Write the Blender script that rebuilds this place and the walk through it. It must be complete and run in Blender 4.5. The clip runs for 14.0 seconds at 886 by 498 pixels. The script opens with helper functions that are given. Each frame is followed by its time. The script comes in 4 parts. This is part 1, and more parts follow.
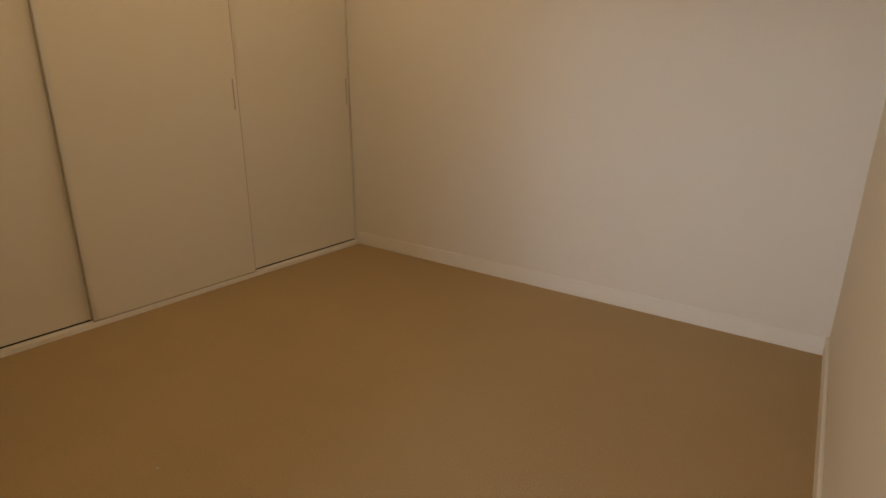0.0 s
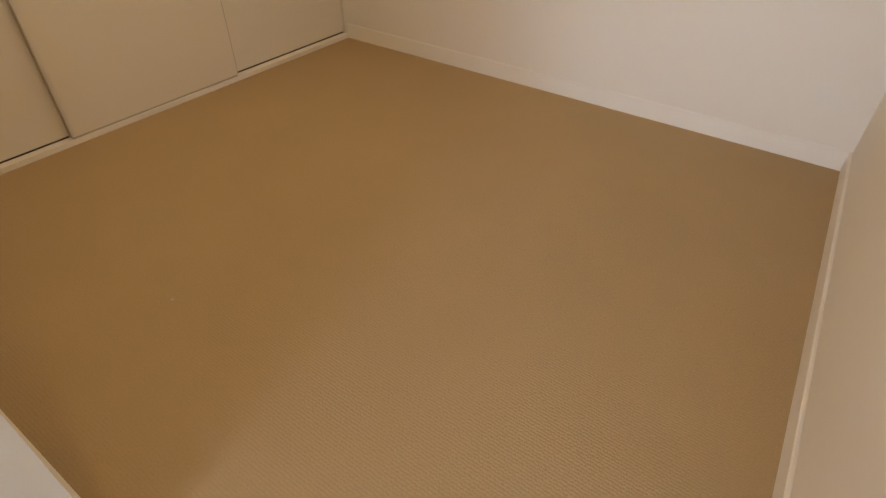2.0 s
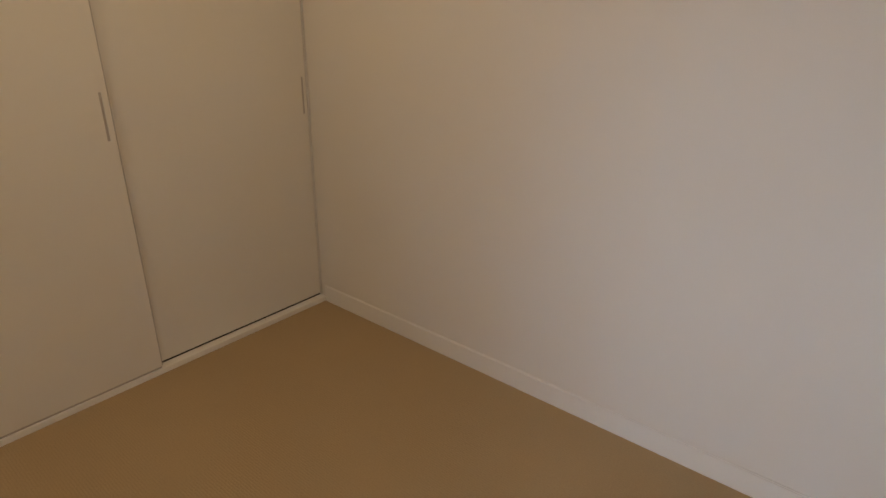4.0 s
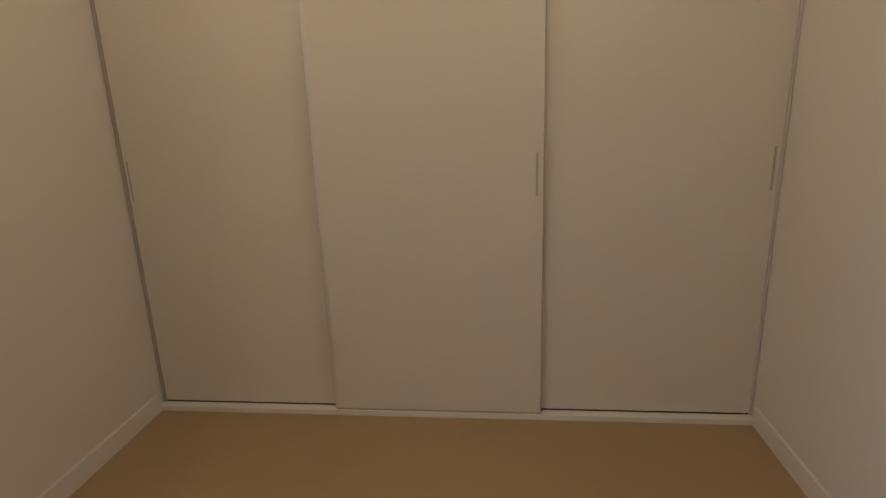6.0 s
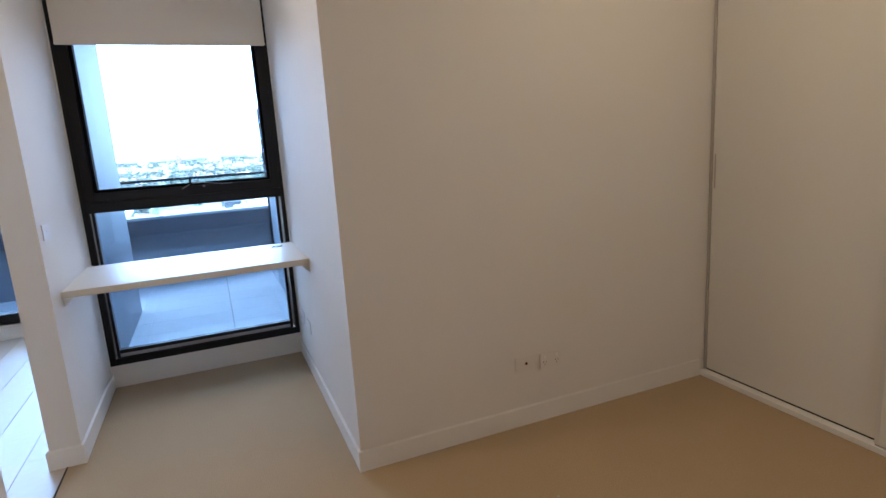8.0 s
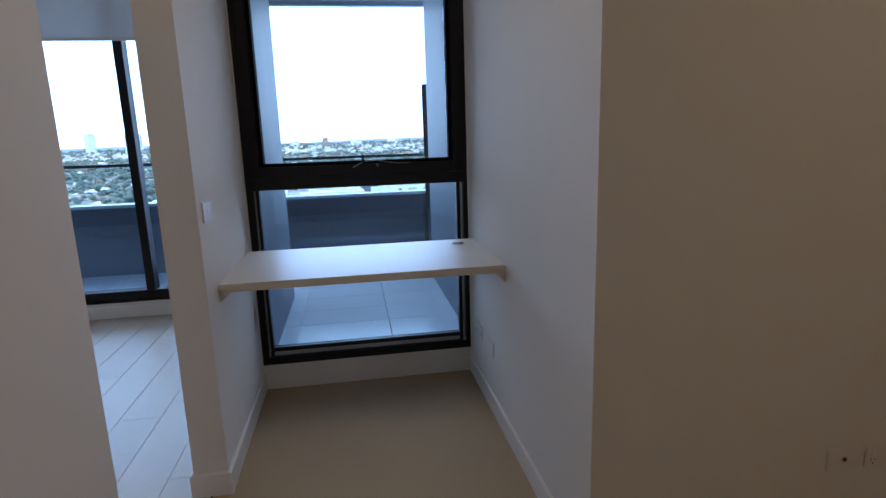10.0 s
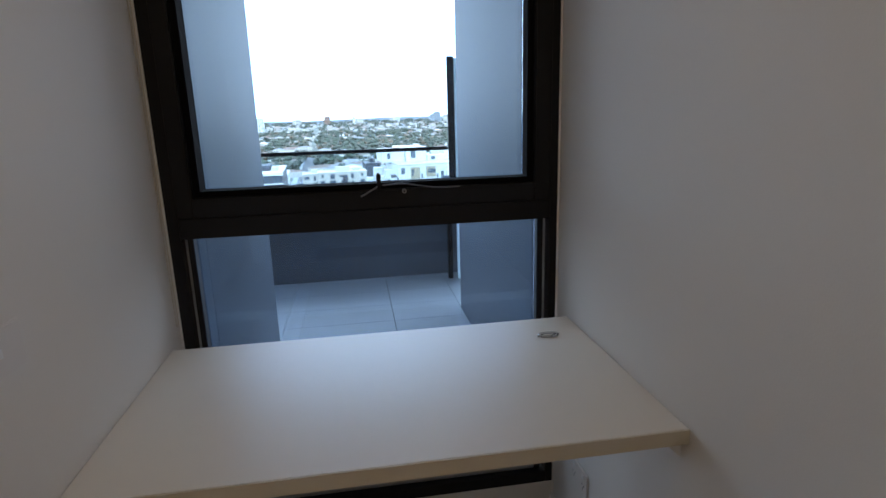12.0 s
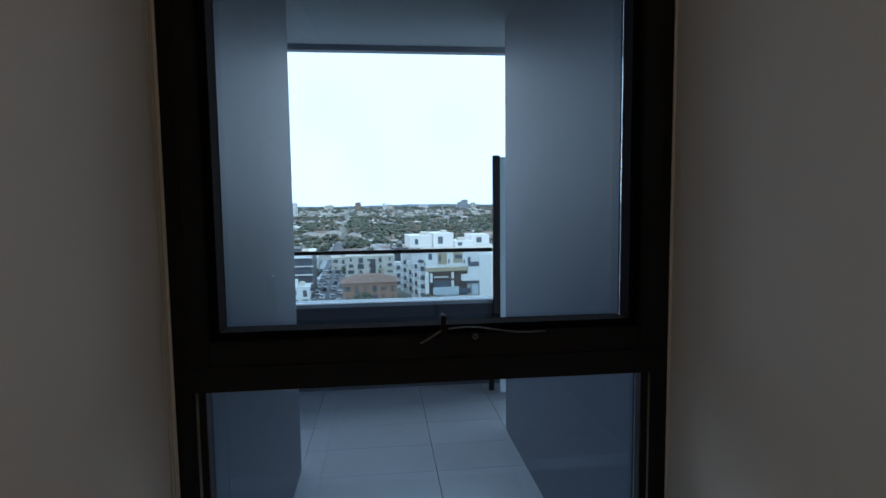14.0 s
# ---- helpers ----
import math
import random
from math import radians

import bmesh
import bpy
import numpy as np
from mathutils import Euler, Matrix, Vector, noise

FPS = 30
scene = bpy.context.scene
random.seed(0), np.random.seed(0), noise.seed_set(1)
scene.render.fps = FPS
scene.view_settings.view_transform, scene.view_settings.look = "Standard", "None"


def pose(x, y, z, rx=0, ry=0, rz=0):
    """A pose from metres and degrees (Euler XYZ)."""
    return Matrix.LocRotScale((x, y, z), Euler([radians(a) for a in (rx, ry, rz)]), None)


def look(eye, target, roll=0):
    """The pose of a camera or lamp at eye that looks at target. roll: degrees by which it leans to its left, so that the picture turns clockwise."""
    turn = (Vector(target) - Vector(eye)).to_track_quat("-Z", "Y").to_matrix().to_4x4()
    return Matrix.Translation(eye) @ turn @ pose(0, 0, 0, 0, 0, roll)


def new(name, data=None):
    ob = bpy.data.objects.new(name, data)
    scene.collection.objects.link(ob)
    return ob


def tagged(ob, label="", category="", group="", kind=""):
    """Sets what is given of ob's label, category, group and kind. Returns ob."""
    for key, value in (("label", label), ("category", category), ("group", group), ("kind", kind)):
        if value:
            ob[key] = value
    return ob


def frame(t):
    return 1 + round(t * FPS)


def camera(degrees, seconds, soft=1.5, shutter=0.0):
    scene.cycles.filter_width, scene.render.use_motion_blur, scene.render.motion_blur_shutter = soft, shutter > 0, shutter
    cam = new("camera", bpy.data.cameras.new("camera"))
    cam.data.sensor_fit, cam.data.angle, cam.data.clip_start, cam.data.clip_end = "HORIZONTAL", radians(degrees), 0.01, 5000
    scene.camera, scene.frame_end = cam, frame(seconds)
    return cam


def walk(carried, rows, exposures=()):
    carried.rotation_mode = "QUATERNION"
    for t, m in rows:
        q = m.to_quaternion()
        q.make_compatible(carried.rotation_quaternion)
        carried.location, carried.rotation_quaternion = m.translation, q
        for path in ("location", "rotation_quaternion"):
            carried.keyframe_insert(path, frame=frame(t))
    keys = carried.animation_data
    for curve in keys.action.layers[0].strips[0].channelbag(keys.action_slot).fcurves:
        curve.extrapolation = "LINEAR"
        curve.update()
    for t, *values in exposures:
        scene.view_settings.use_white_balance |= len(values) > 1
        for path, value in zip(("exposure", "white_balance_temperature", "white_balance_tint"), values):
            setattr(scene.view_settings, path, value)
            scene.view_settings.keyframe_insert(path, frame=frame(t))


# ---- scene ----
cam = camera(77.3, 14.0)
PATH = [
    (0, (-0.976, 0.121, 1.172), (0.161, -1.414, 0.579), 0.2),
    (0.5, (-0.954, 0.108, 1.155), (0.109, -1.311, 0.229), -0.1),
    (1, (-0.94, 0.118, 1.154), (0.007, -1.17, -0.048), -0.0),
    (1.5, (-0.904, 0.065, 1.193), (0.017, -1.177, -0.076), -0.0),
    (2, (-0.821, 0.011, 1.239), (0.076, -1.25, -0.027), 0.3),
    (2.5, (-0.698, -0.213, 1.292), (0.175, -1.529, 0.065), 0.8),
    (3, (-0.619, -0.482, 1.341), (0.32, -1.892, 0.278), 0.2),
    (3.5, (-0.379, -0.714, 1.375), (0.602, -2.243, 0.537), 1.3),
    (3.7, (-0.309, -0.809, 1.394), (0.711, -2.342, 0.615), 1.4),
    (5.8, (-0.278, -1.548, 1.43), (1.626, -1.472, 0.823), -1.8),
    (6, (-0.326, -1.602, 1.371), (1.593, -1.394, 0.848), -2.0),
    (6.5, (-0.339, -1.761, 1.326), (1.483, -1.069, 0.878), -2.4),
    (7, (-0.389, -1.883, 1.287), (1.171, -0.706, 0.86), -2.7),
    (7.5, (-0.385, -2.051, 1.3), (0.712, -0.428, 0.899), -4.0),
    (8, (-0.424, -2.058, 1.31), (0.319, -0.242, 0.925), -3.6),
    (8.5, (-0.489, -2.024, 1.306), (-0.033, -0.113, 0.934), -3.3),
    (11, (-0.597, -0.577, 1.247), (-0.3, 1.352, 0.808), -1.7),
    (11.5, (-0.587, -0.288, 1.263), (-0.292, 1.635, 0.798), -1.7),
    (12, (-0.59, -0.028, 1.337), (-0.294, 1.893, 0.866), -1.7),
    (12.5, (-0.584, 0.164, 1.437), (-0.277, 2.09, 0.997), -1.4),
    (13, (-0.587, 0.272, 1.503), (-0.28, 2.229, 1.23), -1.0),
    (13.5, (-0.608, 0.314, 1.484), (-0.326, 2.286, 1.306), -0.7),
    (14, (-0.655, 0.333, 1.425), (-0.437, 2.315, 1.259), -0.7),
]
# seconds, stops, kelvin, tint
EXPOSURES = [
    (0, 0.42, 8900, 12), (0.5, 0.75, 8700, 11), (1.5, 1.05, 8200, 11), (3.0, 1.05, 7500, 11), (3.7, 0.6, 7200, 11), (5.8, 0.45, 6400, 10), (6.5, 0.58, 6100, 9), (7.0, 0.75, 5800, 9), (7.5, 0.85, 5700, 9), (8.7, 0.42, 5600, 12),
    (11, -0.8, 6300, 12), (12, -0.58, 6700, 11), (13, -0.85, 6900, 10), (14, -1.75, 7000, 9),
]
walk(cam, [(t, look(e, a, r)) for t, e, a, r in PATH], EXPOSURES)

# ---- world, sun and lamps ----
world = bpy.data.worlds.new("world")
scene.world = world
world.use_nodes = True
wn, wl = world.node_tree.nodes, world.node_tree.links
sky = wn.new("ShaderNodeTexSky")
sky.sky_type, sky.sun_disc = "NISHITA", False
sky.sun_elevation, sky.sun_rotation = radians(38), radians(-150)
sky.air_density, sky.dust_density, sky.ozone_density = 1.0, 6.0, 1.0
cloud_map = wn.new("ShaderNodeTexCoord")
cloud = wn.new("ShaderNodeTexNoise")
cloud.inputs["Scale"].default_value, cloud.inputs["Detail"].default_value = 3.5, 5
cloud_ramp = wn.new("ShaderNodeValToRGB")
cloud_ramp.color_ramp.elements[0].position, cloud_ramp.color_ramp.elements[1].position = 0.3, 0.75
cloud_ramp.color_ramp.elements[0].color = (42.0, 44.3, 48.5, 1)
cloud_ramp.color_ramp.elements[1].color = (54.0, 54.3, 56.5, 1)
cloud_mix = wn.new("ShaderNodeMix")
cloud_mix.data_type = "RGBA"
cloud_mix.inputs["Factor"].default_value = 0.85
background = wn["Background"]
background.inputs["Strength"].default_value = 0.15
wl.new(cloud_map.outputs["Generated"], cloud.inputs["Vector"])
wl.new(cloud.outputs["Fac"], cloud_ramp.inputs["Fac"])
wl.new(sky.outputs["Color"], cloud_mix.inputs["A"])
wl.new(cloud_ramp.outputs["Color"], cloud_mix.inputs["B"])
wl.new(cloud_mix.outputs["Result"], background.inputs["Color"])

sun = new("sun", bpy.data.lights.new("sun", "SUN"))
sun.data.energy, sun.data.angle, sun.data.color = 0.7, radians(15), (1.0, 0.96, 0.9)
sun.matrix_world = look((-20, -35, 32), (0, 0, 0))


def lamp(name, m, size_x, size_y, power, color, shape="RECTANGLE"):
    ob = new(name, bpy.data.lights.new(name, "AREA"))
    ob.data.shape, ob.data.size, ob.data.energy, ob.data.color = shape, size_x, power, color
    if shape == "RECTANGLE":
        ob.data.size_y = size_y
    ob.matrix_world = m
    return ob


DAY = (0.77, 0.83, 1.03)
niche_day = lamp("niche_daylight", look((-0.53, 1.70, 1.22), (-0.53, 0, 0.95)), 0.95, 1.9, 5.2, DAY)
niche_day.data.spread = radians(75)
living_day = lamp("living_daylight", look((-3.5, 3.38, 1.3), (-3.5, 0, 0.7)), 4.4, 2.1, 42, DAY)
living_day.data.spread = radians(140)
# bedroom and niche downlights are unseen, added for the warm cast there
UNSEEN_LAMP_SPOTS = [(1.2, -0.7), (1.2, -1.95), (0.55, -1.35), (-0.55, 0.12)]
# first two sit where the glass mirrors them; the other two are added
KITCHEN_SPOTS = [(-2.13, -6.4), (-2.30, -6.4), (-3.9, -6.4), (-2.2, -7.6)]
for spot_x, spot_y in UNSEEN_LAMP_SPOTS:
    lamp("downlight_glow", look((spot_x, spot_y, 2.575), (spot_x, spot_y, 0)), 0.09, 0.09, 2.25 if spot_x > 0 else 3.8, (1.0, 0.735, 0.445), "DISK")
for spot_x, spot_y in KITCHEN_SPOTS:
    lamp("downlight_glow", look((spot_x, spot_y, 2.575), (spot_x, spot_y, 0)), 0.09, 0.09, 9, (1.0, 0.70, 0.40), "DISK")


# ---- materials ----
def material(name, color, rough=0.6, metal=0.0, grain=0.0, grain_scale=300.0, stain=0.0, stain_scale=2.0, bump=0.0, spec=0.5, per_piece=0.0):
    """A principled material: colour varied by fine grain, broad stains and per object, with fine relief."""
    m = bpy.data.materials.new(name)
    m.use_nodes = True
    n, l = m.node_tree.nodes, m.node_tree.links
    p = n["Principled BSDF"]
    p.inputs["Roughness"].default_value, p.inputs["Metallic"].default_value = rough, metal
    p.inputs["Specular IOR Level"].default_value = spec
    p.inputs["Base Color"].default_value = (*color, 1)
    if grain or stain or per_piece:
        tc = n.new("ShaderNodeTexCoord")
        fine, broad = n.new("ShaderNodeTexNoise"), n.new("ShaderNodeTexNoise")
        fine.inputs["Scale"].default_value, fine.inputs["Detail"].default_value = grain_scale, 3
        broad.inputs["Scale"].default_value, broad.inputs["Detail"].default_value = stain_scale, 5
        for t in (fine, broad):
            l.new(tc.outputs["Object"], t.inputs["Vector"])
        hsv = n.new("ShaderNodeHueSaturation")
        hsv.inputs["Color"].default_value = (*color, 1)
        a, b, c = n.new("ShaderNodeMath"), n.new("ShaderNodeMath"), n.new("ShaderNodeMath")
        info = n.new("ShaderNodeObjectInfo")
        a.operation = b.operation = c.operation = "MULTIPLY_ADD"
        l.new(fine.outputs["Fac"], a.inputs[0])
        a.inputs[1].default_value, a.inputs[2].default_value = grain, 1 - grain / 2
        l.new(broad.outputs["Fac"], b.inputs[0])
        b.inputs[1].default_value = stain
        l.new(a.outputs[0], b.inputs[2])
        shift = n.new("ShaderNodeMath")
        shift.operation = "SUBTRACT"
        l.new(b.outputs[0], shift.inputs[0])
        shift.inputs[1].default_value = stain / 2 + per_piece / 2
        l.new(info.outputs["Random"], c.inputs[0])
        c.inputs[1].default_value = per_piece
        l.new(shift.outputs[0], c.inputs[2])
        l.new(c.outputs[0], hsv.inputs["Value"])
        l.new(hsv.outputs["Color"], p.inputs["Base Color"])
        if bump:
            bp = n.new("ShaderNodeBump")
            bp.inputs["Strength"].default_value, bp.inputs["Distance"].default_value = bump, 0.002
            l.new(fine.outputs["Fac"], bp.inputs["Height"])
            l.new(bp.outputs["Normal"], p.inputs["Normal"])
    return m


def carpet_material():
    m = material("loop_carpet", (0.41, 0.305, 0.185), rough=0.95, grain=0.25, grain_scale=160, stain=0.16, stain_scale=1.6, spec=0.1)
    n, l = m.node_tree.nodes, m.node_tree.links
    tc, mp, vo, bp = n.new("ShaderNodeTexCoord"), n.new("ShaderNodeMapping"), n.new("ShaderNodeTexVoronoi"), n.new("ShaderNodeBump")
    mp.inputs["Rotation"].default_value = (0, 0, 0)
    mp.inputs["Scale"].default_value = (150, 110, 150)
    vo.inputs["Randomness"].default_value = 0.35
    vo.inputs["Scale"].default_value = 1
    l.new(tc.outputs["Object"], mp.inputs["Vector"])
    l.new(mp.outputs["Vector"], vo.inputs["Vector"])
    bp.inputs["Strength"].default_value, bp.inputs["Distance"].default_value, bp.invert = 0.5, 0.003, True
    l.new(vo.outputs["Distance"], bp.inputs["Height"])
    l.new(bp.outputs["Normal"], n["Principled BSDF"].inputs["Normal"])
    return m


def glass_material(name, tint=(1, 1, 1), rough=0.0):
    m = bpy.data.materials.new(name)
    m.use_nodes = True
    n, l = m.node_tree.nodes, m.node_tree.links
    n.remove(n["Principled BSDF"])
    clear, gloss, mix, fr = n.new("ShaderNodeBsdfTransparent"), n.new("ShaderNodeBsdfGlossy"), n.new("ShaderNodeMixShader"), n.new("ShaderNodeFresnel")
    clear.inputs["Color"].default_value = (*tint, 1)
    gloss.inputs["Roughness"].default_value = rough
    fr.inputs["IOR"].default_value = 1.5
    l.new(fr.outputs["Fac"], mix.inputs["Fac"])
    l.new(clear.outputs["BSDF"], mix.inputs[1])
    l.new(gloss.outputs["BSDF"], mix.inputs[2])
    l.new(mix.outputs["Shader"], n["Material Output"].inputs["Surface"])
    return m


PAINT = material("wall_paint", (0.76, 0.73, 0.68), rough=0.75, grain=0.03, grain_scale=260, stain=0.05, stain_scale=1.3, bump=0.12, spec=0.3)
TRIM = material("trim_paint", (0.80, 0.78, 0.74), rough=0.4, grain=0.03, grain_scale=60, stain=0.04)
CEILING_PAINT = material("ceiling_paint", (0.82, 0.81, 0.79), rough=0.85, grain=0.03, stain=0.03)
PANEL = material("wardrobe_panel", (0.74, 0.70, 0.62), rough=0.42, grain=0.02, grain_scale=40, stain=0.04, stain_scale=1.0)
STRIP = material("pale_strip", (0.72, 0.70, 0.66), rough=0.35, metal=0.3)
# colour of the real seals, also of the shade strip under one door
SEAL_SHADE_GREY = material("grey_seal_and_shade", (0.46, 0.42, 0.37), rough=0.8)
# floor joint colour, also near-black shade in the wardrobe gaps
GAP = material("dark_joint_and_shade", (0.03, 0.025, 0.02), rough=0.9)
BLACK = material("black_aluminium", (0.010, 0.011, 0.014), rough=0.5, spec=0.25, grain=0.1, grain_scale=500, stain=0.1)
CHANNEL = material("grey_channel", (0.42, 0.45, 0.48), rough=0.4, metal=0.4)
DESK = material("desk_laminate", (0.78, 0.74, 0.66), rough=0.42, grain=0.02, grain_scale=30, stain=0.03)
DESK_EDGE = material("desk_edge_band", (0.66, 0.60, 0.48), rough=0.4, grain=0.03, stain=0.04)
PLASTIC = material("white_plastic", (0.80, 0.79, 0.76), rough=0.3)
PLATE = material("off_white_plate", (0.74, 0.70, 0.65), rough=0.45)
DARK_PLASTIC = material("dark_hole", (0.02, 0.02, 0.02), rough=0.7)
ARM_STEEL = material("dull_steel", (0.30, 0.30, 0.31), rough=0.35, metal=1.0)
BLIND = material("blind_fabric", (0.70, 0.67, 0.63), rough=0.85, grain=0.05, grain_scale=700, stain=0.03)
CARPET = carpet_material()
BOARD = material("pale_oak", (0.50, 0.43, 0.35), rough=0.35, grain=0.12, grain_scale=25, stain=0.12, stain_scale=3, per_piece=0.12)
GASKET = material("black_rubber", (0.006, 0.006, 0.007), rough=0.9, spec=0.05, grain=0.1)
RENDERED = material("grey_cladding", (0.165, 0.19, 0.235), rough=0.5, grain=0.02, grain_scale=50, stain=0.1, stain_scale=1.5)
SOFFIT = material("soffit_paint", (0.20, 0.215, 0.23), rough=0.7, stain=0.06, grain=0.03)
PAVER = material("grey_paver", (0.71, 0.74, 0.79), rough=0.2, spec=0.9, grain=0.12, grain_scale=90, stain=0.12, stain_scale=4, per_piece=0.08)
GROUT = material("dark_grout", (0.10, 0.10, 0.10), rough=0.9)
UNDERLAY = material("brown_underlay", (0.20, 0.165, 0.13), rough=0.9)
PARAPET = material("charcoal_cladding", (0.045, 0.055, 0.07), rough=0.3, grain=0.05, stain=0.1)
RECESS = material("slate_cladding", (0.10, 0.118, 0.145), rough=0.35, grain=0.05, stain=0.1)
CAP = material("pale_cap", (0.36, 0.40, 0.42), rough=0.35)
BLIND_BAR = material("blind_bar", (0.68, 0.65, 0.60), rough=0.45)
BACKLIT = bpy.data.materials.new("thin_blind_fabric")
BACKLIT.use_nodes = True
bn, bl = BACKLIT.node_tree.nodes, BACKLIT.node_tree.links
thin = bn.new("ShaderNodeBsdfTranslucent")
thin.inputs["Color"].default_value = (0.7, 0.72, 0.74, 1)
both = bn.new("ShaderNodeMixShader")
both.inputs["Fac"].default_value = 0.35
bn["Principled BSDF"].inputs["Base Color"].default_value = (0.72, 0.72, 0.71, 1)
bn["Principled BSDF"].inputs["Roughness"].default_value = 0.9
bl.new(bn["Principled BSDF"].outputs["BSDF"], both.inputs[1])
bl.new(thin.outputs["BSDF"], both.inputs[2])
bl.new(both.outputs["Shader"], bn["Material Output"].inputs["Surface"])
CHAIN = material("chain_beads", (0.62, 0.56, 0.46), rough=0.4)
BRASS = material("worn_brass", (0.42, 0.24, 0.12), rough=0.35, metal=0.9)
CLEAR_PLASTIC = material("clear_plastic", (0.75, 0.76, 0.76), rough=0.12)
CLEAR_PLASTIC.node_tree.nodes["Principled BSDF"].inputs["Transmission Weight"].default_value = 0.93
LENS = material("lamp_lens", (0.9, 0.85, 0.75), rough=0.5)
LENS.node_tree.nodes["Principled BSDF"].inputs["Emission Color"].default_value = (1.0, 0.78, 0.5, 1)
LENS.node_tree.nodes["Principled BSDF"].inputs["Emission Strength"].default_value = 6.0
FROST = material("frosted_glass", (0.62, 0.74, 0.78), rough=0.5)
GLASS = glass_material("window_glass", (0.71, 0.86, 1.0))
SCREEN = glass_material("balcony_glass", (0.90, 0.95, 0.97))


# ---- mesh helpers ----
def slab(bm, x0, x1, y0, y1, z0, z1, bevel=0.0):
    verts = bmesh.ops.create_cube(bm, size=1, matrix=Matrix.Translation(((x0 + x1) / 2, (y0 + y1) / 2, (z0 + z1) / 2)) @ Matrix.Diagonal((x1 - x0, y1 - y0, z1 - z0, 1)))["verts"]
    if bevel:
        edges = {e for v in verts for e in v.link_edges}
        bmesh.ops.bevel(bm, geom=list(edges), offset=bevel, segments=2, affect="EDGES")


def tube(bm, a, b, r, seg=16, r2=None):
    a, b = Vector(a), Vector(b)
    m = Matrix.Translation((a + b) / 2) @ (b - a).to_track_quat("Z", "Y").to_matrix().to_4x4()
    bmesh.ops.create_cone(bm, cap_ends=True, segments=seg, radius1=r, radius2=r if r2 is None else r2, depth=(b - a).length, matrix=m)


def finish(name, bm, mat, smooth=False):
    me = bpy.data.meshes.new(name)
    bm.to_mesh(me)
    bm.free()
    me.materials.append(mat)
    if smooth:
        me.shade_smooth()
    return new(name, me)


def part(name, bm, mat, parent, label="", kind="", smooth=False):
    ob = finish(name, bm, mat, smooth)
    ob.parent = parent
    if parent.parent is None:
        ob.matrix_parent_inverse = Matrix.Translation(-parent.location)
    return tagged(ob, label, kind=kind)


def box_part(name, dims, mat, parent, label="", bevel=0.0):
    bm = bmesh.new()
    slab(bm, *dims, bevel)
    return part(name, bm, mat, parent, label)


def thing(name, at, label, category, group="", kind=""):
    ob = new(name)
    ob.location = at
    ob.empty_display_size = 0.1
    return tagged(ob, label, category, group, kind)


def structure(name, boxes, mat, label, bevel=0.0):
    bm = bmesh.new()
    for b in boxes:
        slab(bm, *b, bevel)
    return tagged(finish(name, bm, mat), label, kind="structure")


# ---- the plan ----
WB_X = -1.027       # bedroom face of the wall with the opening
NL_X = -1.10      # niche, west wall face
NR_X = 0.0         # niche, east wall face
EAST = 1.845       # front of the wardrobe track
SOUTH = -2.662
NORTH = 0.0
NICHE_Y = 1.525
CEIL = 2.60
OPEN0, OPEN1 = -0.125, 0.665
TRACK_X = -1.160
LIV_Y = 3.06
FIN_W, FIN_E = -1.113, 0.096
RAIL_Y = 4.2
WZ0, WZ1 = 0.132, 2.42
SK = 0.012


# ---- structure ----
structure("floor", [(TRACK_X, 2.62, SOUTH - 0.1, 0.06, -0.15, 0.0), (TRACK_X, 0.06, 0.06, 1.6, -0.15, 0.0)], CARPET, "tan loop-pile carpet wall to wall in the bedroom")
living_floor = structure("living_floor", [(-6.5, TRACK_X - 0.006, -8.6, LIV_Y + 0.05, -0.15, -0.012)], UNDERLAY, "pale wide oak boards over dark underlay in the living area")
structure("floor_joint", [(TRACK_X - 0.006, TRACK_X, OPEN0, OPEN1, -0.02, 0.002)], GAP, "thin dark joint strip between carpet and boards")
structure("wall_north", [(NR_X, 2.74, NORTH, 0.12, 0, CEIL)], PAINT, "plain off-white painted wall with a power point")
structure("wall_niche_east", [(NR_X, 0.12, 0.12, NICHE_Y + 0.12, 0, CEIL)], PAINT, "off-white painted side wall of the desk niche")
structure("wall_south", [(-1.22, 2.74, SOUTH - 0.12, SOUTH, 0, CEIL)], PAINT, "plain off-white painted wall opposite the window")
west = structure("wall_west", [(-1.22, WB_X, SOUTH, OPEN0, 0, CEIL)], PAINT, "off-white painted wall that ends at the opening")
structure("wall_niche_west", [(-1.22, NL_X, OPEN1, NICHE_Y + 0.092, 0, CEIL), (-1.22, FIN_W - 0.031, NICHE_Y + 0.0922, LIV_Y, 0, CEIL)], PAINT, "off-white painted wall between niche and living area")
structure("wall_opening_head", [(-1.22, -1.12, OPEN0, OPEN1, 2.45, CEIL)], PAINT, "off-white painted head over the opening")
structure("wall_east", [(2.62, 2.74, SOUTH, NORTH, 0, CEIL)], PAINT, "plain wall behind the wardrobe")
structure("ceiling", [(-1.26, 2.74, SOUTH - 0.12, NICHE_Y + 0.12, CEIL, CEIL + 0.15)], CEILING_PAINT, "flat white plaster ceiling")
structure("living_ceiling", [(-6.5, -1.26, -8.6, LIV_Y + 0.13, CEIL, CEIL + 0.15)], CEILING_PAINT, "flat white ceiling of the living area")
structure("wall_living", [(-6.62, -6.5, -8.6, LIV_Y + 0.13, 0, CEIL), (-6.5, -1.14, -8.72, -8.6, 0, CEIL), (-1.22, -1.14, -8.6, SOUTH - 0.12, 0, CEIL)], PAINT, "plain off-white walls of the living area")
